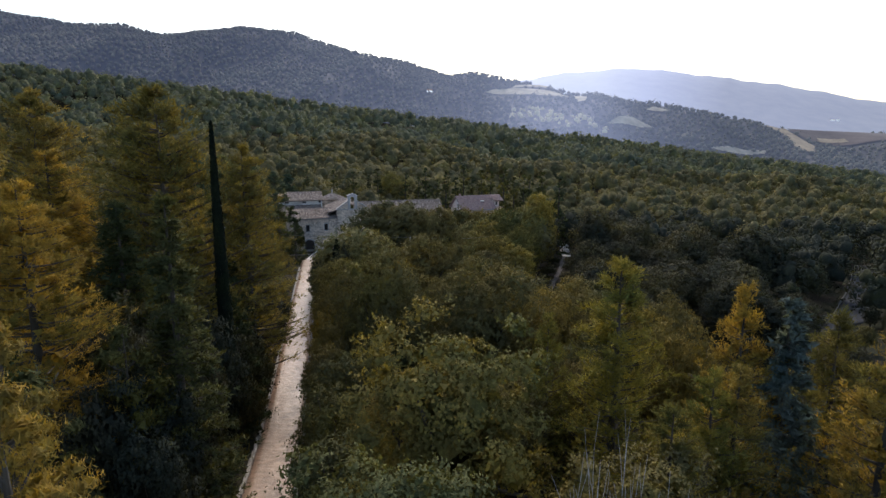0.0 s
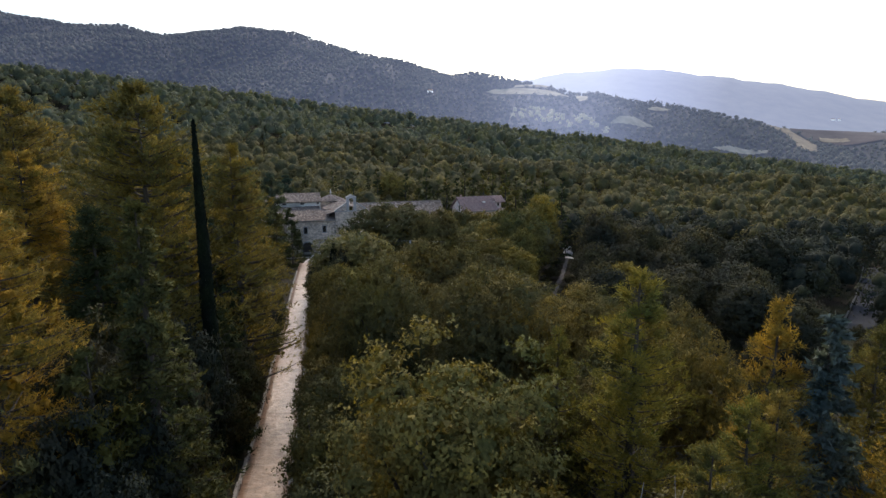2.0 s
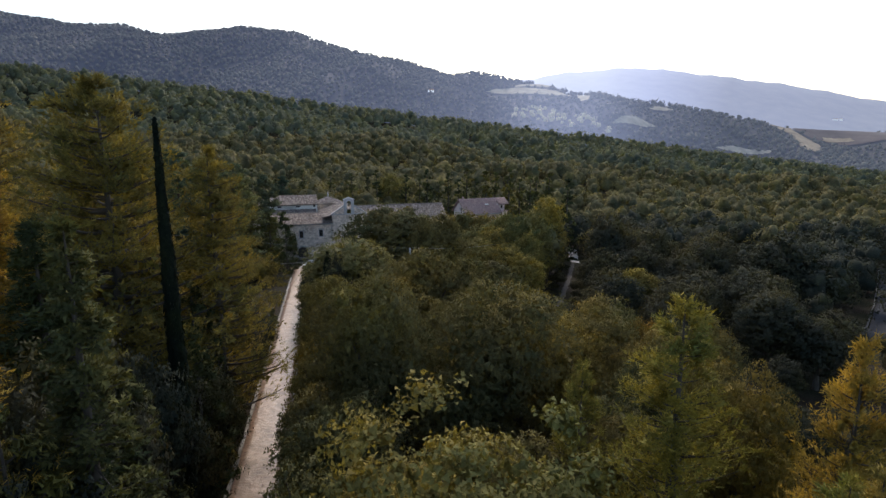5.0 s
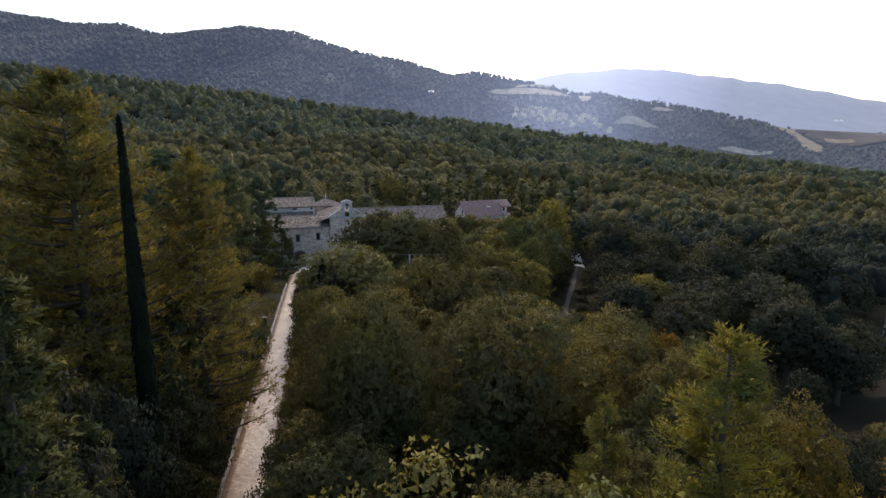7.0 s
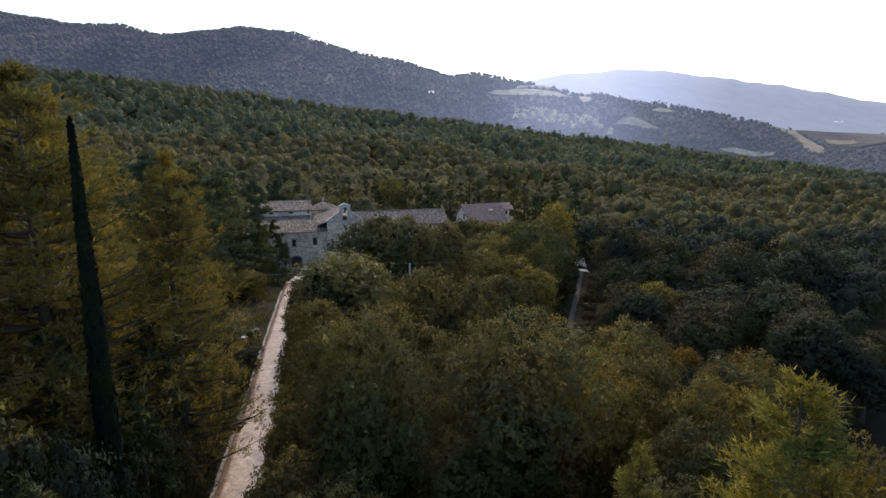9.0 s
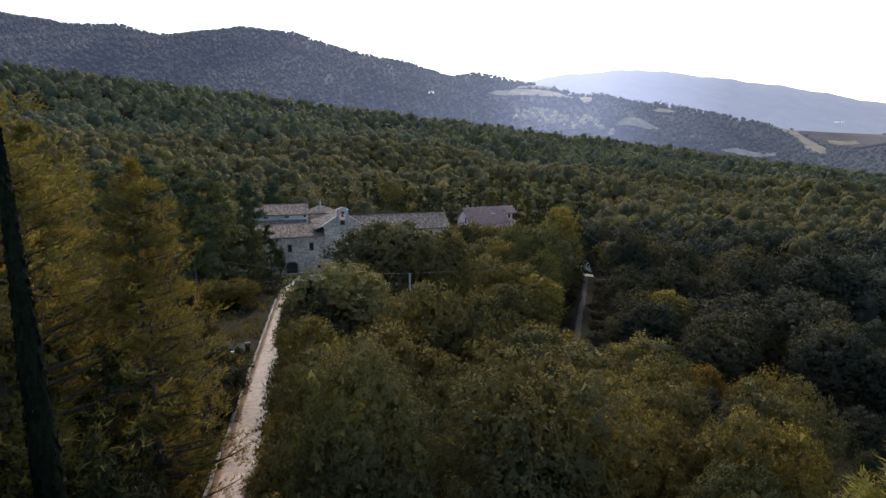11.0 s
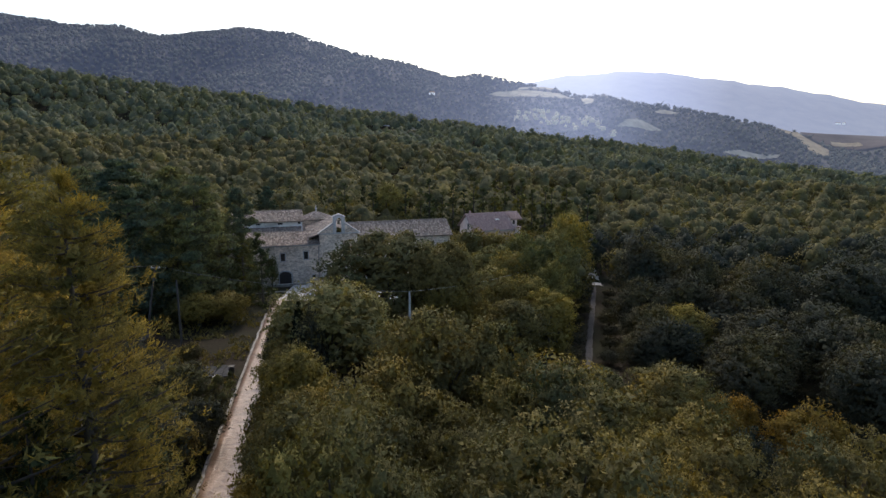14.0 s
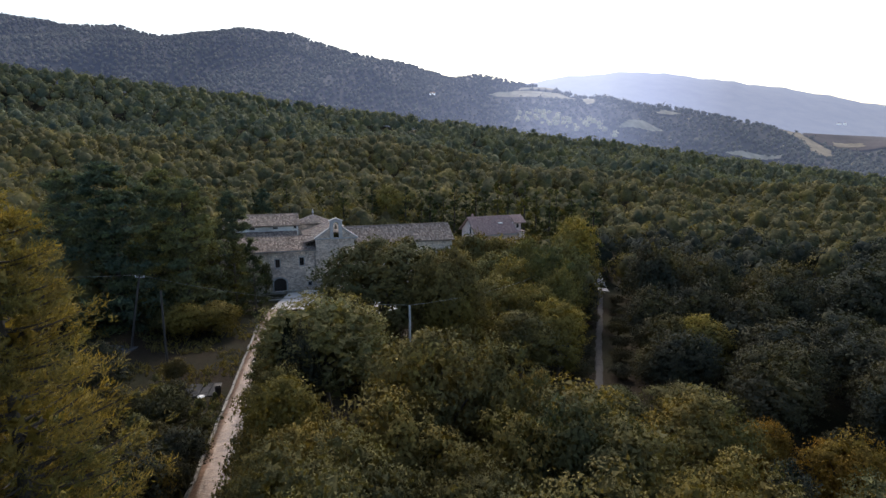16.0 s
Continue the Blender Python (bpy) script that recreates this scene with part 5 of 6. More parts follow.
LANE_SIDE = ((17.2, 93), (15.6, 104), (22.0, 106), (18.2, 113), (24.2, 114), (20.4, 121), (26.0, 120.5), (22.2, 128), (28.0, 128), (24.4, 135), (30.2, 136), (26.6, 143), (32.2, 144), (28.8, 151), (34.6, 152), (19.6, 98.5), (13.0, 97))
plant(shrub, 5, [*[(x, y, land_at(x, y) + 2.0 + 0.5 * math.sin(7 * x), 1.5) for x, y in LANE_SIDE], (-25.6, 78, 7.2), (-22, 66, 8.6), (-21.5, 72, 7.0), (-23.5, 60, 9.5), (-29, 71, 7.5), (-27, 83, 5.8, 0.8), (-19, 56.5, 8.2, 0.8), (-17.2, 49, 8.4, 0.8), (-16.2, 44, 8.6, 0.7), (-31, 80, 6.6), (-35, 86, 6.8), (-26, 55, 9), (-33, 63, 9.5), (-30, 90, 5.2, 0.8), (-14.5, 34, 8.5, 0.6), (-36, 78, 8), (-24.4, 74.5, 6.0, 0.8), (-21.4, 62, 8.0, 0.8), (-28.5, 66, 7.6), (-24, 70, 6.8, 0.9), (-20.6, 69.5, 6.2, 0.7), (-26.6, 79.5, 5.6, 0.7), (-31.5, 75, 7), (-38, 70, 8.5), (-39, 92, 6), (-22.2, 77.5, 5.4, 0.6)])
yellow_shrub = broadleaf("shrub", 5, 2.4, OAK, "olive-yellow sapling at the avenue edge", "shrub", 40, 60, 0.25, 60, "verge saplings", -0.7, 0.9)
plant(yellow_shrub, 5, [(-19.8, 60, 10.2, 0.6), (-21.2, 67, 7.8, 0.7), (-18.4, 52.5, 9, 0.6), (-10.4, 52, 10.5, 0.7), (-11.6, 60, 11.0, 0.7), (-12.8, 66, 10.4, 0.7), (-14, 72, 9.6, 0.7), (-16.2, 84, 8.4, 0.8), (-17.8, 93, 7.2, 0.8), (-19.2, 100, 6.2, 0.8), (-31.9, 128.6, 6.9, 0.4), (-8.0, 36, 9.6, 0.7), (-9.0, 41, 9.2, 0.7), (-10.0, 46, 9.4, 0.7), (-7.0, 31, 9.6, 0.7), (2, 150, 8.2, 0.85), (6, 151.5, 7.9, 0.85), (10, 152.5, 7.4, 0.85), (14, 153.5, 7.4, 0.85), (-1.5, 148, 8.2, 0.85), (-10, 92, 8.0, 0.9), (-4, 89, 8.0, 0.9), (1, 94, 7.4, 0.9), (-9, 102, 6.4, 0.9), (-3, 105, 6.4, 0.9), (3, 103, 6.2, 0.9)])

juniper = clump_conifer("juniper", 7, 3.6, SCRUB, "feathery dark olive juniper in the overgrown garden", 50, 40, (0.45, 0.12), (1.15, 0.6), 0.6, 0.5, 0.02, 61, "garden junipers", 0.6)
plant(juniper, 7, [(-23.2, 70, 7.8), (-25, 73, 7.6), (-21.8, 77, 7.0, 0.8), (-28, 79, 6.6), (-22.4, 64, 8.6), (-24, 66, 9.0), (-30, 72, 8.4), (-21.4, 58, 9.4, 0.9), (-22.8, 58, 10.2), (-27.5, 61, 9.8), (-33, 79, 7.0), (-34.5, 86, 6.4, 0.9), (-30, 86, 5.2, 0.9), (-36, 71, 9.2), (-19.8, 51, 10.0, 0.8), (-32, 66, 9.6), (-38, 80, 7.6), (-40, 88, 6.8), (-22.6, 82, 5.2, 0.6), (-27.4, 84.5, 4.6, 0.6)])

dark_pine = clump_conifer("dark_spruce", 14, 4.2, SPRUCE, "dark green feathery conifer with dense pointed crown", 76, 52, (0.4, 0.085), (1.25, 0.55), 0.6, 0.5, 0.03, 62, "dark conifers", 0.7)
plant(dark_pine, 14, [(-18.6, 37.5, 19.6), (-15.6, 35, 16.6, 0.9), (-15.4, 27, 19.2, 0.9), (-16.4, 44.5, 15.4, 0.8), (-18.8, 50, 17.4, 0.9), (-20.6, 58, 16.6), (-22.5, 50, 19.5), (-17.4, 22, 20.4), (-25, 64, 14), (-14.9, 30.5, 15.6, 0.8), (-29.9, 116.5, 13.3, 0.8), (-33.4, 118.5, 12.6, 0.95), (-36.5, 121, 12.2, 1.0)])

# ---------------------------------------------------------------- scattered woodland
TAKEN = [(o.matrix_basis.translation.x, o.matrix_basis.translation.y) for o in scene.objects if o.parent is None and o.type == "EMPTY" and o.get("category") == "tree"]
TAKEN = np.array(TAKEN)
REACH = np.array([max([r for a, b, r in CROWNS if abs(a - x) + abs(b - y) < 0.1], default=2.6) for x, y in TAKEN])
LANE_LINE = np.array([(12, 86), (17.6, 101), (22.8, 121), (28.3, 141), (33.4, 160), (36, 170)])
ASPHALT_LINE = np.array([(56, 96), (70, 104), (80, 111), (96, 131), (112, 152), (127, 172)])


def clear_of(x, y):
    """Whether a wild tree may stand here: off the roads, forecourt, garden and buildings."""
    if y < 116 and -4.4 < x - road_x(y) < 7.0:
        return False
    if 100 < y < 166 and -45 < x < 2 and not (x > -14 and y < 112):
        return False
    if 58 < y < 112 and -46 < x < road_x(y):
        return False
    if -6 < x < 24 and 138 < y < 176 and not (x > 13 and y < 150):
        return False
    lx = np.interp(y, LANE_LINE[:, 1], LANE_LINE[:, 0])
    if 80 < y < 170 and -3.5 < x - lx < 2.3:
        return False
    ax = np.interp(y, ASPHALT_LINE[:, 1], ASPHALT_LINE[:, 0])
    if 92 < y < 170 and -6.5 < x - ax < 3.6:
        return False
    return True


def scatter(y0, y1, step, lim0, lim1, seed):
    """Places for wild trees between two lines, unevenly spaced, none closer than the trees of a thick wood stand."""
    rng = np.random.default_rng(seed)
    cells, out = {}, []
    area = sum((lim1(y) - lim0(y)) for y in np.linspace(y0, y1, 20)) / 20 * (y1 - y0)
    for _ in range(int(5 * area / (step * step))):
        y = rng.uniform(y0, y1)
        x = rng.uniform(min(lim0(y0), lim0(y1)), max(lim1(y0), lim1(y1)))
        if not lim0(y) < x < lim1(y):
            continue
        i, j = int(x // step), int(y // step)
        near = rng.uniform(0.66, 1.02) * step
        if any((x - a) ** 2 + (y - b) ** 2 < near * near for di in (-1, 0, 1) for dj in (-1, 0, 1) for a, b in cells.get((i + di, j + dj), ())):
            continue
        cells.setdefault((i, j), []).append((x, y))
        out.append((x, y))
    return out


def wild_top(x, y):
    """How tall the wild wood stands above its ground."""
    near = np.interp(y, [10, 30, 50, 70, 100, 140, 190], [11.5, 11.5, 10.0, 9.5, 9.5, 11.0, 10.5])
    return near * (1.15 if x < road_x(min(y, 120)) else 1.0)


protos = []
KINDS = ((OAK, "olive-green wild oak", 3.6, 1.2), (OAK, "olive-green wild oak with spreading crown", 4.0, 1.1), (OAK_DARK, "dark green wild oak", 3.7, 1.2), (OAK_GOLD, "yellowing wild oak", 3.5, 1.25), (OAK, "slender olive-green wild oak", 3.2, 1.35))
for fine in (True, False):
    for k, (mat, lab, r, flat) in enumerate(KINDS):
        protos.append(broadleaf("oak_tree", 10, r, mat, lab + " in the mixed wood", lumps=80 if fine else 64, per=120 if fine else 60, leaf=0.185 if fine else 0.33, seed=100 + k, group="wild oaks", flat=flat, low=-0.9, lump=0.28, spread=(0.45, 0.88), rough=0.22))
first_used = set()
rng = np.random.default_rng(77)
count = 0
for x, y in scatter(16, 104, 6.3, lambda y: -0.78 * y - 6, lambda y: 0.78 * y + 5, 5):
    if not clear_of(x, y) or np.min(np.hypot(TAKEN[:, 0] - x, TAKEN[:, 1] - y) - 0.75 * REACH) < 1.6:
        continue
    if x < road_x(y) and (y < 52 or x > -0.5 * y):
        continue
    if y < 66 and -14 < x < 0.45 * y and rng.random() < 0.55:
        continue
    if rng.random() < 0.1:
        continue
    k = int(rng.choice(5, p=(0.3, 0.2, 0.24, 0.12, 0.14) if x < 16 else (0.16, 0.12, 0.57, 0.07, 0.08))) + (0 if y < 58 else 5)
    h = wild_top(x, y) * rng.uniform(0.62, 1.15) * (0.72 if y < 66 and x < 0.45 * y else 0.62 if x > 0.55 * y and y > 60 else 1.0)
    m = put(x, y, land_at(x, y) + h, 10, rng.uniform(0, 360), rng.uniform(0.88, 1.08))
    if k not in first_used:
        protos[k].matrix_basis = m
        first_used.add(k)
    else:
        copy_thing(protos[k], m)
    count += 1
# the wood goes on beside and behind the start of the flight
for x, y in scatter(-20, 17, 7.6, lambda y: -27, lambda y: 27, 18):
    if not clear_of(x, y) or abs(x) < 0.78 * y + 4 or np.min(np.hypot(TAKEN[:, 0] - x, TAKEN[:, 1] - y)) < 4.5:
        continue
    k = 5 + int(rng.choice(5))
    m = put(x, y, land_at(x, y) + rng.uniform(7.5, 11), 10, rng.uniform(0, 360), rng.uniform(0.95, 1.15))
    if k not in first_used:
        protos[k].matrix_basis = m
        first_used.add(k)
    else:
        copy_thing(protos[k], m)
for k, p in enumerate(protos):
    if k not in first_used:
        for o in (*p.children_recursive, p):
            bpy.data.objects.remove(o)


def woods(name, spots, heights, mat, label, lumps, per, leaf, seed, radius=0.38, tall=1.1, low=-0.45, inner=2, soft=0.0):
    """A stretch of woodland too thick to count, as one mesh of uneven domed crowns of leaf clusters."""
    rng = np.random.default_rng(seed)
    sp, h = np.asarray(spots, float), np.asarray(heights, float)
    base = land(sp[:, 0], sp[:, 1])
    shapes = []
    for _ in range(12):
        wide = rng.uniform(0.85, 1.15)
        q, face, c, r = crown_points((0, 0, 0), (wide, 1 / wide, tall * rng.uniform(0.85, 1.15)), lumps, per, rng, 0.42, low, 0.18, (0.5, 0.84), 0.3)
        lv, lf, ls = leaves(q, face + np.array((0, 0, soft)), leaf, leaf * 0.75, rng, 0.4, None, 0.15)
        mv, mf, mw = masses(np.r_[c[:inner], [(0, 0, -0.1)]], np.r_[r[:inner] * (0.85 if inner < 4 else 0.6), [0.7 if inner < 4 else 0.55]][:, None] * np.ones(3), 6, 3 if inner else 2, -0.5, rng, (0.72, 1.14))
        way = mv / (np.linalg.norm(mv, axis=1)[:, None] + 1e-6)
        shapes.append(with_mass(lv, lf, ls, (mv, mf, 0.6 * mw + 0.5 * way + np.array((0, 0, soft)))))
    vs, fs, ss, n = [], [], [], 0
    for k in range(len(sp)):
        v, f, s = shapes[rng.integers(12)]
        a = rng.uniform(0, 6.28)
        turn = np.array(((math.cos(a), math.sin(a), 0), (-math.sin(a), math.cos(a), 0), (0, 0, 1)))
        r = h[k] * radius * rng.uniform(0.8, 1.25)
        vs.append(v @ turn * r + np.array((sp[k, 0], sp[k, 1], base[k] + h[k] - r * tall * 1.02)))
        fs.append(f + n)
        ss.append(s @ turn)
        n += len(v)
    return tagged(new(name, mesh_of(name, np.concatenate(vs), np.concatenate(fs), mat, np.concatenate(ss))), label, "woodland", kind="stuff")


def undergrowth():
    """Rough grass and weeds on the open ground of the garden and the avenue's verges."""
    rng = np.random.default_rng(64)
    p = []
    while len(p) < 5000:
        y = rng.uniform(30, 118)
        x = rng.uniform(-52, -2)
        off = x - road_x(y)
        if -0.6 < off < 5.0 or (y > 112 and -36 < x):
            continue
        if noise.noise((x * 0.22, y * 0.22, 7.0)) < -0.12:
            continue
        p.append((x, y))
    p = np.array(p)
    base = np.c_[p, land(p[:, 0], p[:, 1])]
    k = 5
    q = np.repeat(base, k, 0) + rng.normal(0, 0.22, (len(p) * k, 3)) * np.array((1, 1, 0))
    up = np.array((0, 0, 1.0)) + rng.normal(0, 0.45, (len(q), 3))
    q[:, 2] += rng.uniform(0.05, 0.35, len(q))
    side = rng.normal(0, 1, (len(q), 3)) * np.array((1, 1, 0.3))
    v, f, s = leaves(q, side, 0.7, 0.16, rng, 0.4, up)
    tagged(new("undergrowth", mesh_of("undergrowth", v, f, OAK)), "rough olive grass and weeds on open ground", "grass", kind="stuff")


undergrowth()
spots = [s for s in scatter(106, 200, 6.6, lambda y: -0.8 * y - 6, lambda y: 0.8 * y + 6, 8) if clear_of(*s) and np.min(np.hypot(TAKEN[:, 0] - s[0], TAKEN[:, 1] - s[1]) - 0.75 * REACH) > 1.6]
rng = np.random.default_rng(78)
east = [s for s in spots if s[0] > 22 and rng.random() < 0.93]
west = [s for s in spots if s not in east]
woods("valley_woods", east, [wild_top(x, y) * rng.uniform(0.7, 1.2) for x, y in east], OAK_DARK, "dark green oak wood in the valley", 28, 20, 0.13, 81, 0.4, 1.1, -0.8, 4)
woods("valley_woods", west, [wild_top(x, y) * rng.uniform(0.8, 1.2) for x, y in west], WOODS, "olive-green oak wood round the convent", 28, 20, 0.13, 84, 0.4, 1.1, -0.8, 4)
spots = scatter(198, 330, 6.6, lambda y: -0.8 * y - 10, lambda y: 0.8 * y + 10, 9)
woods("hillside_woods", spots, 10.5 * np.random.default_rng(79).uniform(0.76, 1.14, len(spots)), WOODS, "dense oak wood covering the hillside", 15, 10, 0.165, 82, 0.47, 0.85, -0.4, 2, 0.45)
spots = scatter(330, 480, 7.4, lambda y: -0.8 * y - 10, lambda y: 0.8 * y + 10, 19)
# leaf colour lightened here for the haze over the crest
woods("hillside_woods", spots, 10.5 * np.random.default_rng(89).uniform(0.8, 1.12, len(spots)), CREST_HAZE_LEAF, "dense oak wood along the hillside crest", 10, 9, 0.2, 85, 0.49, 0.8, -0.3, 1, 0.6)
FIELDS = (
    ((122, 1065), (127, 1079), (180, 1075), (189, 1041)),
    ((74, 1081), (92, 1083), (163, 1027), (225, 985), (222, 962), (180, 958), (131, 1001)),
    ((204, 963), (222, 985), (228, 960), (211, 893), (200, 897)),
    ((580, 1018), (545, 1018), (558, 981), (526, 881), (543, 871), (582, 933), (579, 965)),
    ((218, 801), (240, 833), (276, 873), (310, 883), (276, 845)),
    ((584, 1018), (655, 1018), (748, 1018), (760, 990), (690, 930), (629, 947), (589, 967)),
    ((386, 861), (425, 889), (488, 895), (480, 885), (416, 869)),
    ((323, 965), (345, 991), (369, 979), (350, 967)),
    ((604, 962), (615, 982), (655, 974), (650, 958)),
)
# band of far trees that gets the painted-in sunlight
GROVE = ((95, 913), (102, 939), (138, 919), (169, 861), (221, 795), (212, 781), (162, 825), (130, 867))


def in_polygon(x, y, poly):
    inside = False
    for (x0, y0), (x1, y1) in zip(poly, poly[1:] + poly[:1]):
        if (y0 > y) != (y1 > y) and x < (x1 - x0) * (y - y0) / (y1 - y0) + x0:
            inside = not inside
    return inside


def field(poly, mat, label, lift):
    """Open farmland on the far hill, laid on the slope in small squares."""
    xs, ys = [p[0] for p in poly], [p[1] for p in poly]
    v, f, step = [], [], 2.5
    for x in np.arange(min(xs), max(xs), step):
        for y in np.arange(min(ys), max(ys), step):
            if in_polygon(x + step / 2, y + step / 2, poly):
                n = len(v)
                v += [(a, b, land_at(a, b) + lift) for a, b in ((x, y), (x + step, y), (x + step, y + step), (x, y + step))]
                f.append((n, n + 1, n + 2, n + 3))
    tagged(new("field", mesh_of("field", v, f, mat)), label, "field", "hill fields", "structure")


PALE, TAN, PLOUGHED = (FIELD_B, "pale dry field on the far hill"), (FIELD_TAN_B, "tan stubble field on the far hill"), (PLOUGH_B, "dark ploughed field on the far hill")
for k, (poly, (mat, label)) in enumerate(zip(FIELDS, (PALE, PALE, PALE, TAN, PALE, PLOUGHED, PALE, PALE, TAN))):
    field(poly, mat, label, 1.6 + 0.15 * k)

spots = [s for s in scatter(660, 1420, 9.4, lambda y: -0.8 * y, lambda y: 0.8 * y, 10) if s[1] < crest_b(s[0] / s[1]) + 2]
rng = np.random.default_rng(80)
spots = [s for s in spots if not any(in_polygon(s[0], s[1] + far, poly) for poly in FIELDS for far in (0, 7))]
grove = [s for s in spots if in_polygon(s[0], s[1], GROVE)]
spots = [s for s in spots if s not in grove]
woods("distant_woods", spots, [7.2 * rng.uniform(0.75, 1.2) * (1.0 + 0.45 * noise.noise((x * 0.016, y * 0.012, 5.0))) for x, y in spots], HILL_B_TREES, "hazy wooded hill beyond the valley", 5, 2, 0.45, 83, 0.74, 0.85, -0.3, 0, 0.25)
woods("olive_grove", grove, [6.6 * rng.uniform(0.75, 1.2) for _ in grove], SUNLIT_TONE_B, "trees below the far fields, sunlight put into their pale colour", 6, 4, 0.4, 86, 0.72, 0.85, -0.3, 0, 0.5)


def far_house(x, y, turn, length, height, label):
    t = thing("farmhouse", x, y, land_at(x, y), label, "house", "far farmhouses", turn)
    part("wall", boxed(-length / 2, length / 2, -4, 4, -2, height), FAR_WALL, t)
    part("roof", prism(bmesh.new(), [(-4.6, height + 0.01), (4.6, height + 0.01), (0, height + 2.4)], -length / 2 - 0.4, length / 2 + 0.4), FAR_ROOF, t).matrix_basis = pose(0, 0, 0, 0, 0, 90)
    for k in range(3):
        part("window", boxed(-length / 3 + k * length / 3 - 0.5, -length / 3 + k * length / 3 + 0.5, -4.06, -4.003, height * 0.45, height * 0.75), GLASS, t)


far_house(-23, 1050, 10, 9, 3, "small white farmhouse on the wooded hill")
far_house(2066, 3190, 5, 22, 7, "long white farmhouse far across the valley")
far_house(2100, 3195, -8, 12, 10, "white farm building far across the valley")

# ---------------------------------------------------------------- small things


def utility_pole(x, y, top, label, mat, lean=(0.0, 0.0), arm=True):
    z = land_at(x, y)
    t = thing("utility_pole", x, y, z, label, "utility pole")
    h = top - z
    v, f = tube_arrays([(0, 0, -0.8), (lean[0] * 0.5, lean[1] * 0.5, h * 0.5), (lean[0], lean[1], h)], [0.15, 0.125, 0.1], 10)
    p = new("pole", mesh_of("pole", v, f, mat))
    p.parent = t
    if arm:
        part("cross_arm", boxed(lean[0] - 0.6, lean[0] + 0.6, lean[1] - 0.05, lean[1] + 0.05, h - 0.35, h - 0.23, bevel=0.01), METAL, t)
        for s in (-0.5, 0.5):
            v, f = tube_arrays([(lean[0] + s, lean[1], h - 0.23 + k * 0.06) for k in range(4)], [0.03, 0.05, 0.05, 0.025], 8)
            i = new("insulator", mesh_of("insulator", v, f, PLASTER))
            i.parent = t
    return Vector((x + lean[0], y + lean[1], top))


def cable(a, b, sag, radius=0.016):
    a, b = Vector(a), Vector(b)
    pts = [a.lerp(b, k / 16) - Vector((0, 0, sag * 4 * (k / 16) * (1 - k / 16))) for k in range(17)]
    v, f = tube_arrays([tuple(p) for p in pts], [radius] * 17, 5)
    tagged(new("cable", mesh_of("cable", v, f, WIRE)), "thin grey overhead cable between utility poles", "cable", "overhead cables")


POLE_A = utility_pole(-40.5, 101.0, 11.4, "leaning dark wooden utility pole in the garden", POLE_WOOD, (2.0, 0.0))
utility_pole(-33.5, 95.7, 10.9, "slim dark wooden pole in the garden", POLE_WOOD, arm=False)
POLE_C = utility_pole(-5.0, 85.0, 12.5, "pale concrete utility pole among the trees", CONCRETE, arm=False)
POLE_D = utility_pole(13.2, 121.5, 6.6, "pale concrete utility pole beside the lane", CONCRETE)
cable(POLE_A, POLE_C, 0.8)
cable(POLE_C, POLE_D, 0.6)
cable(POLE_A, (-66, 92, 14.5), 0.7)


def garden_bench(x, y, turn):
    t = thing("garden_bench", x, y, land_at(x, y), "faded yellow painted bench under the cedars", "bench", turn=turn)
    part("seat", boxed(-0.9, 0.9, -0.22, 0.22, 0.4, 0.5, bevel=0.02), YELLOW, t)
    part("leg", boxed(-0.7, -0.5, -0.18, 0.18, -0.1, 0.397, bevel=0.015), YELLOW, t)
    part("leg", boxed(0.5, 0.7, -0.18, 0.18, -0.1, 0.397, bevel=0.015), YELLOW, t)


def stone_table(x, y):
    t = thing("stone_table", x, y, land_at(x, y), "small round white stone table in the garden", "table")
    for name, prof in (("tabletop", [(0.24, 0.66), (0.36, 0.67), (0.36, 0.73), (0.02, 0.735)]), ("pedestal", [(0.22, -0.1), (0.2, 0.08), (0.09, 0.14), (0.09, 0.657)])):
        v, f = tube_arrays([(0, 0, z) for r, z in prof], [r for r, z in prof], 20)
        p = new(name, mesh_of(name, v, f, PLASTER))
        p.parent = t


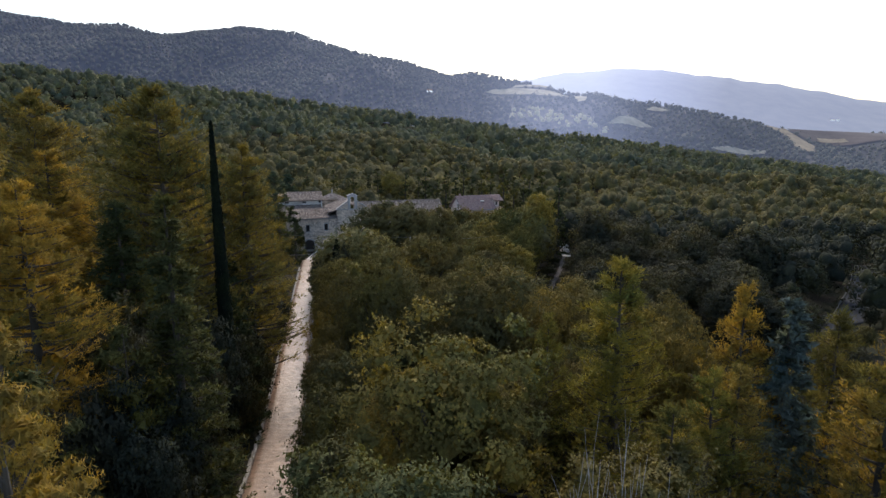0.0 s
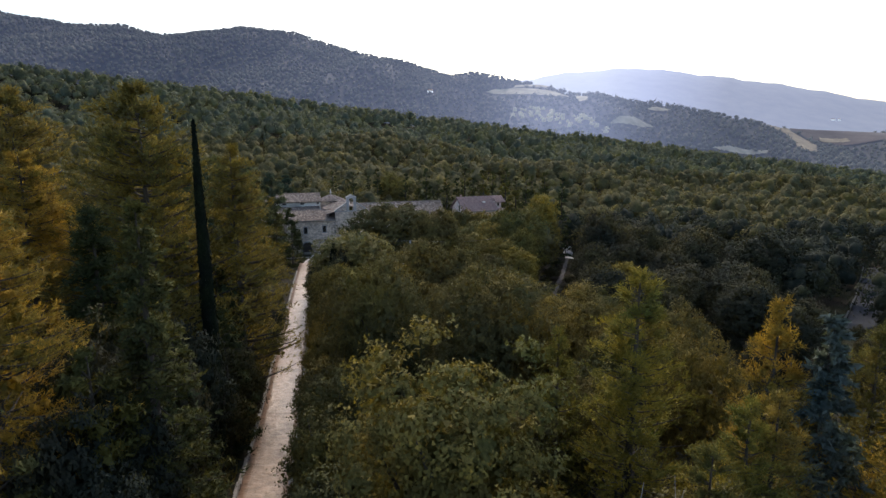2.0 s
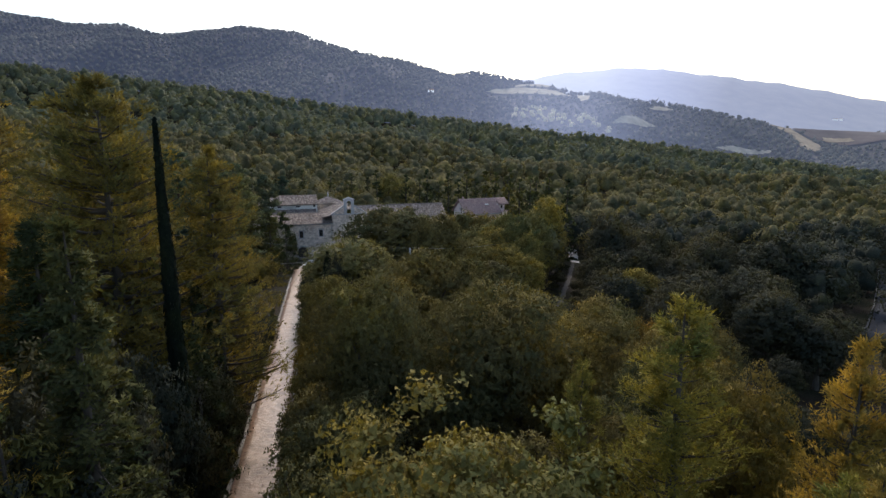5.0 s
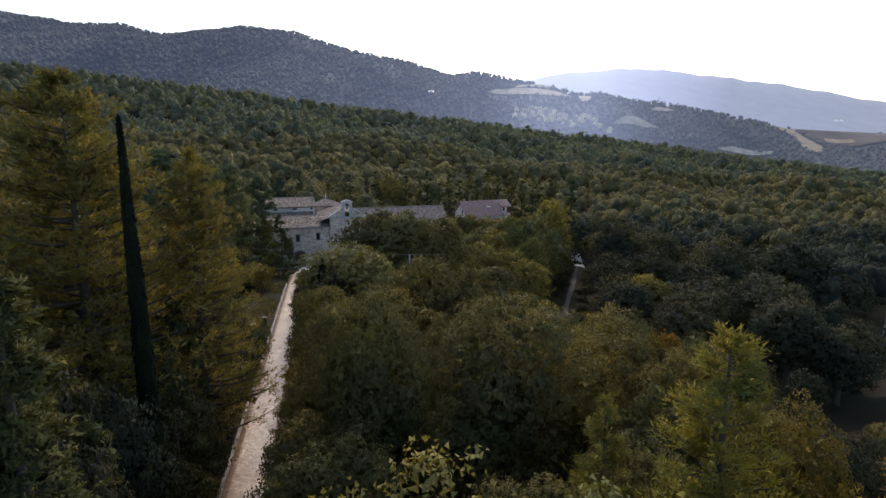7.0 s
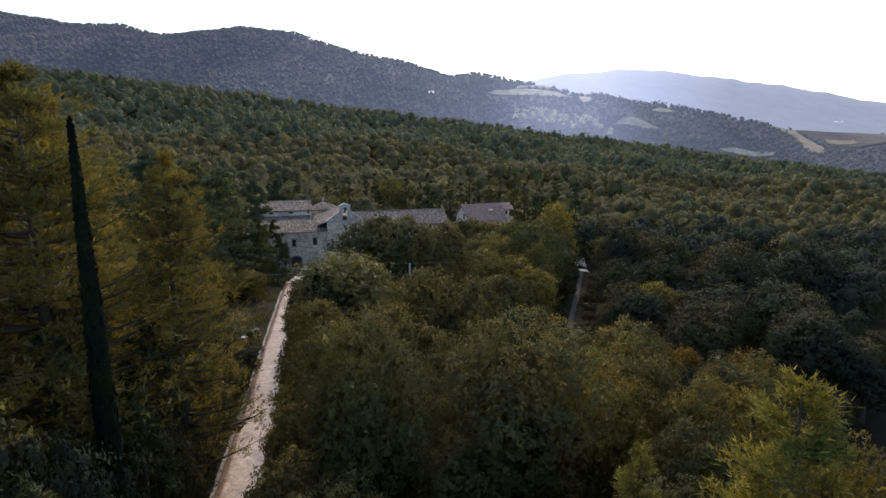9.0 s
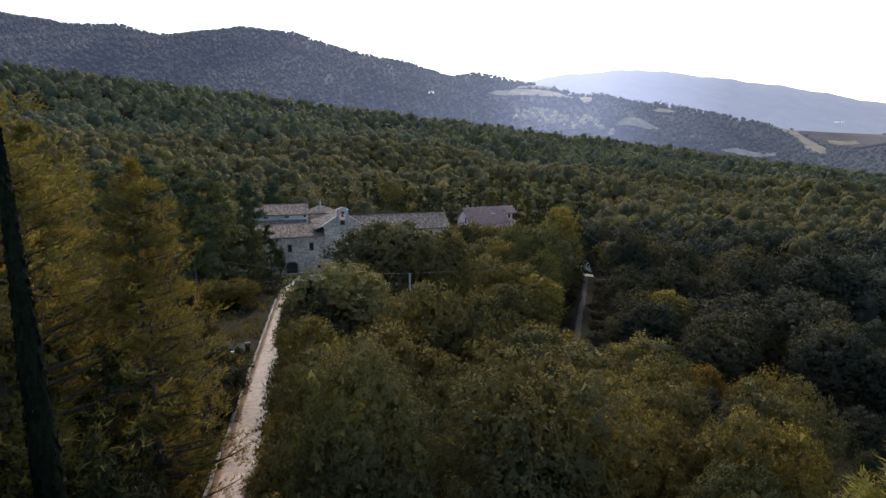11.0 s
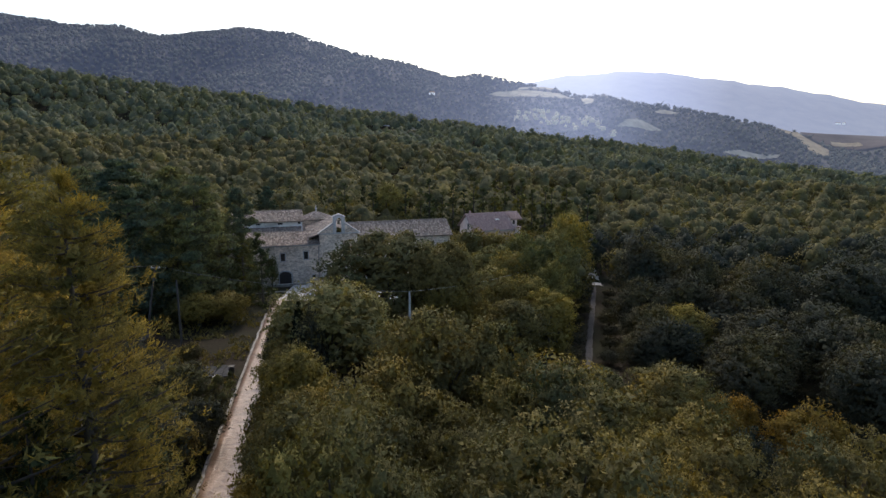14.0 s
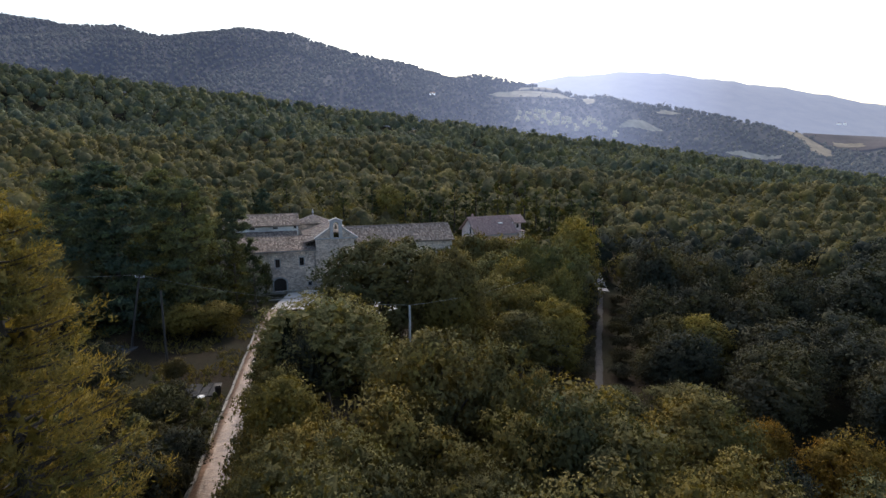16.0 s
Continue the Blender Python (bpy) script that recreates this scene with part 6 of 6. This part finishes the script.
def litter_bin(x, y):
    t = thing("litter_bin", x, y, land_at(x, y), "dark cylindrical litter bin by the avenue kerb", "bin")
    prof = [(0.26, 0.06), (0.28, 0.1), (0.31, 0.85), (0.33, 0.88), (0.33, 0.94), (0.27, 0.95)]
    v, f = tube_arrays([(0, 0, z) for r, z in prof], [r for r, z in prof], 16)
    p = new("body", mesh_of("body", v, f, WOOD_DARK))
    p.parent = t
    part("foot", boxed(-0.2, 0.2, -0.2, 0.2, -0.08, 0.057, bevel=0.02), METAL, t)
    part("lid", boxed(-0.3, 0.3, -0.3, 0.3, 1.1, 1.14, bevel=0.02), WOOD_DARK, t)
    for sx in (-0.24, 0.24):
        part("bracket", boxed(sx - 0.02, sx + 0.02, -0.02, 0.02, 0.9, 1.097), METAL, t)


garden_bench(-43.6, 112.6, 20)
stone_table(-25.3, 85.2)
litter_bin(-24.4, 87.2)


def garden_terrace(x0, y0, across, deep, turn, seed):
    """A small paved terrace of square stone slabs with open joints."""
    t = tagged(new("terrace"), "small terrace of square grey stone slabs", "terrace", kind="structure")
    rng = np.random.default_rng(seed)
    way = pose(x0, y0, 0, 0, 0, turn)
    mesh = None
    for i in range(across):
        for j in range(deep):
            x, y, _ = way @ Vector((i * 0.86, j * 0.86, 0))
            if mesh is None:
                ob = part("slab", boxed(-0.4, 0.4, -0.4, 0.4, -0.2, 0.12, bevel=0.02), SLAB, t)
                mesh = ob.data
            else:
                ob = new("slab", mesh)
                ob.parent = t
            ob.matrix_basis = pose(x, y, land_at(x, y) + rng.normal(0, 0.012), rng.normal(0, 0.8), rng.normal(0, 0.8), turn + rng.normal(0, 1))


garden_terrace(-45.2, 98.2, 7, 4, 0, 12)
garden_terrace(-27.6, 86.8, 4, 4, 10, 13)


def guard_wall():
    """The low stone parapet along the uphill side of the asphalt road."""
    t = tagged(new("guard_wall"), "low dark stone parapet along the asphalt road", "low wall", kind="structure")
    line = ASPHALT_LINE
    d = np.r_[0, np.cumsum(np.linalg.norm(np.diff(line, axis=0), axis=1))]
    s = np.arange(1, d[-1] - 1, 2.0)
    mesh = None
    for k in s:
        x, y = np.interp(k, d, line[:, 0]), np.interp(k, d, line[:, 1])
        x2, y2 = np.interp(k + 1, d, line[:, 0]), np.interp(k + 1, d, line[:, 1])
        a = math.atan2(y2 - y, x2 - x)
        px, py = x - math.sin(a) * 2.95, y + math.cos(a) * 2.95
        if mesh is None:
            ob = part("stone", boxed(-0.97, 0.97, -0.14, 0.14, -0.4, 0.35, bevel=0.03), DARK_STONE, t)
            mesh = ob.data
        else:
            ob = new("stone", mesh)
            ob.parent = t
        ob.matrix_basis = pose(px, py, land_at(px, py) + 0.1, 0, 0, math.degrees(a))


guard_wall()
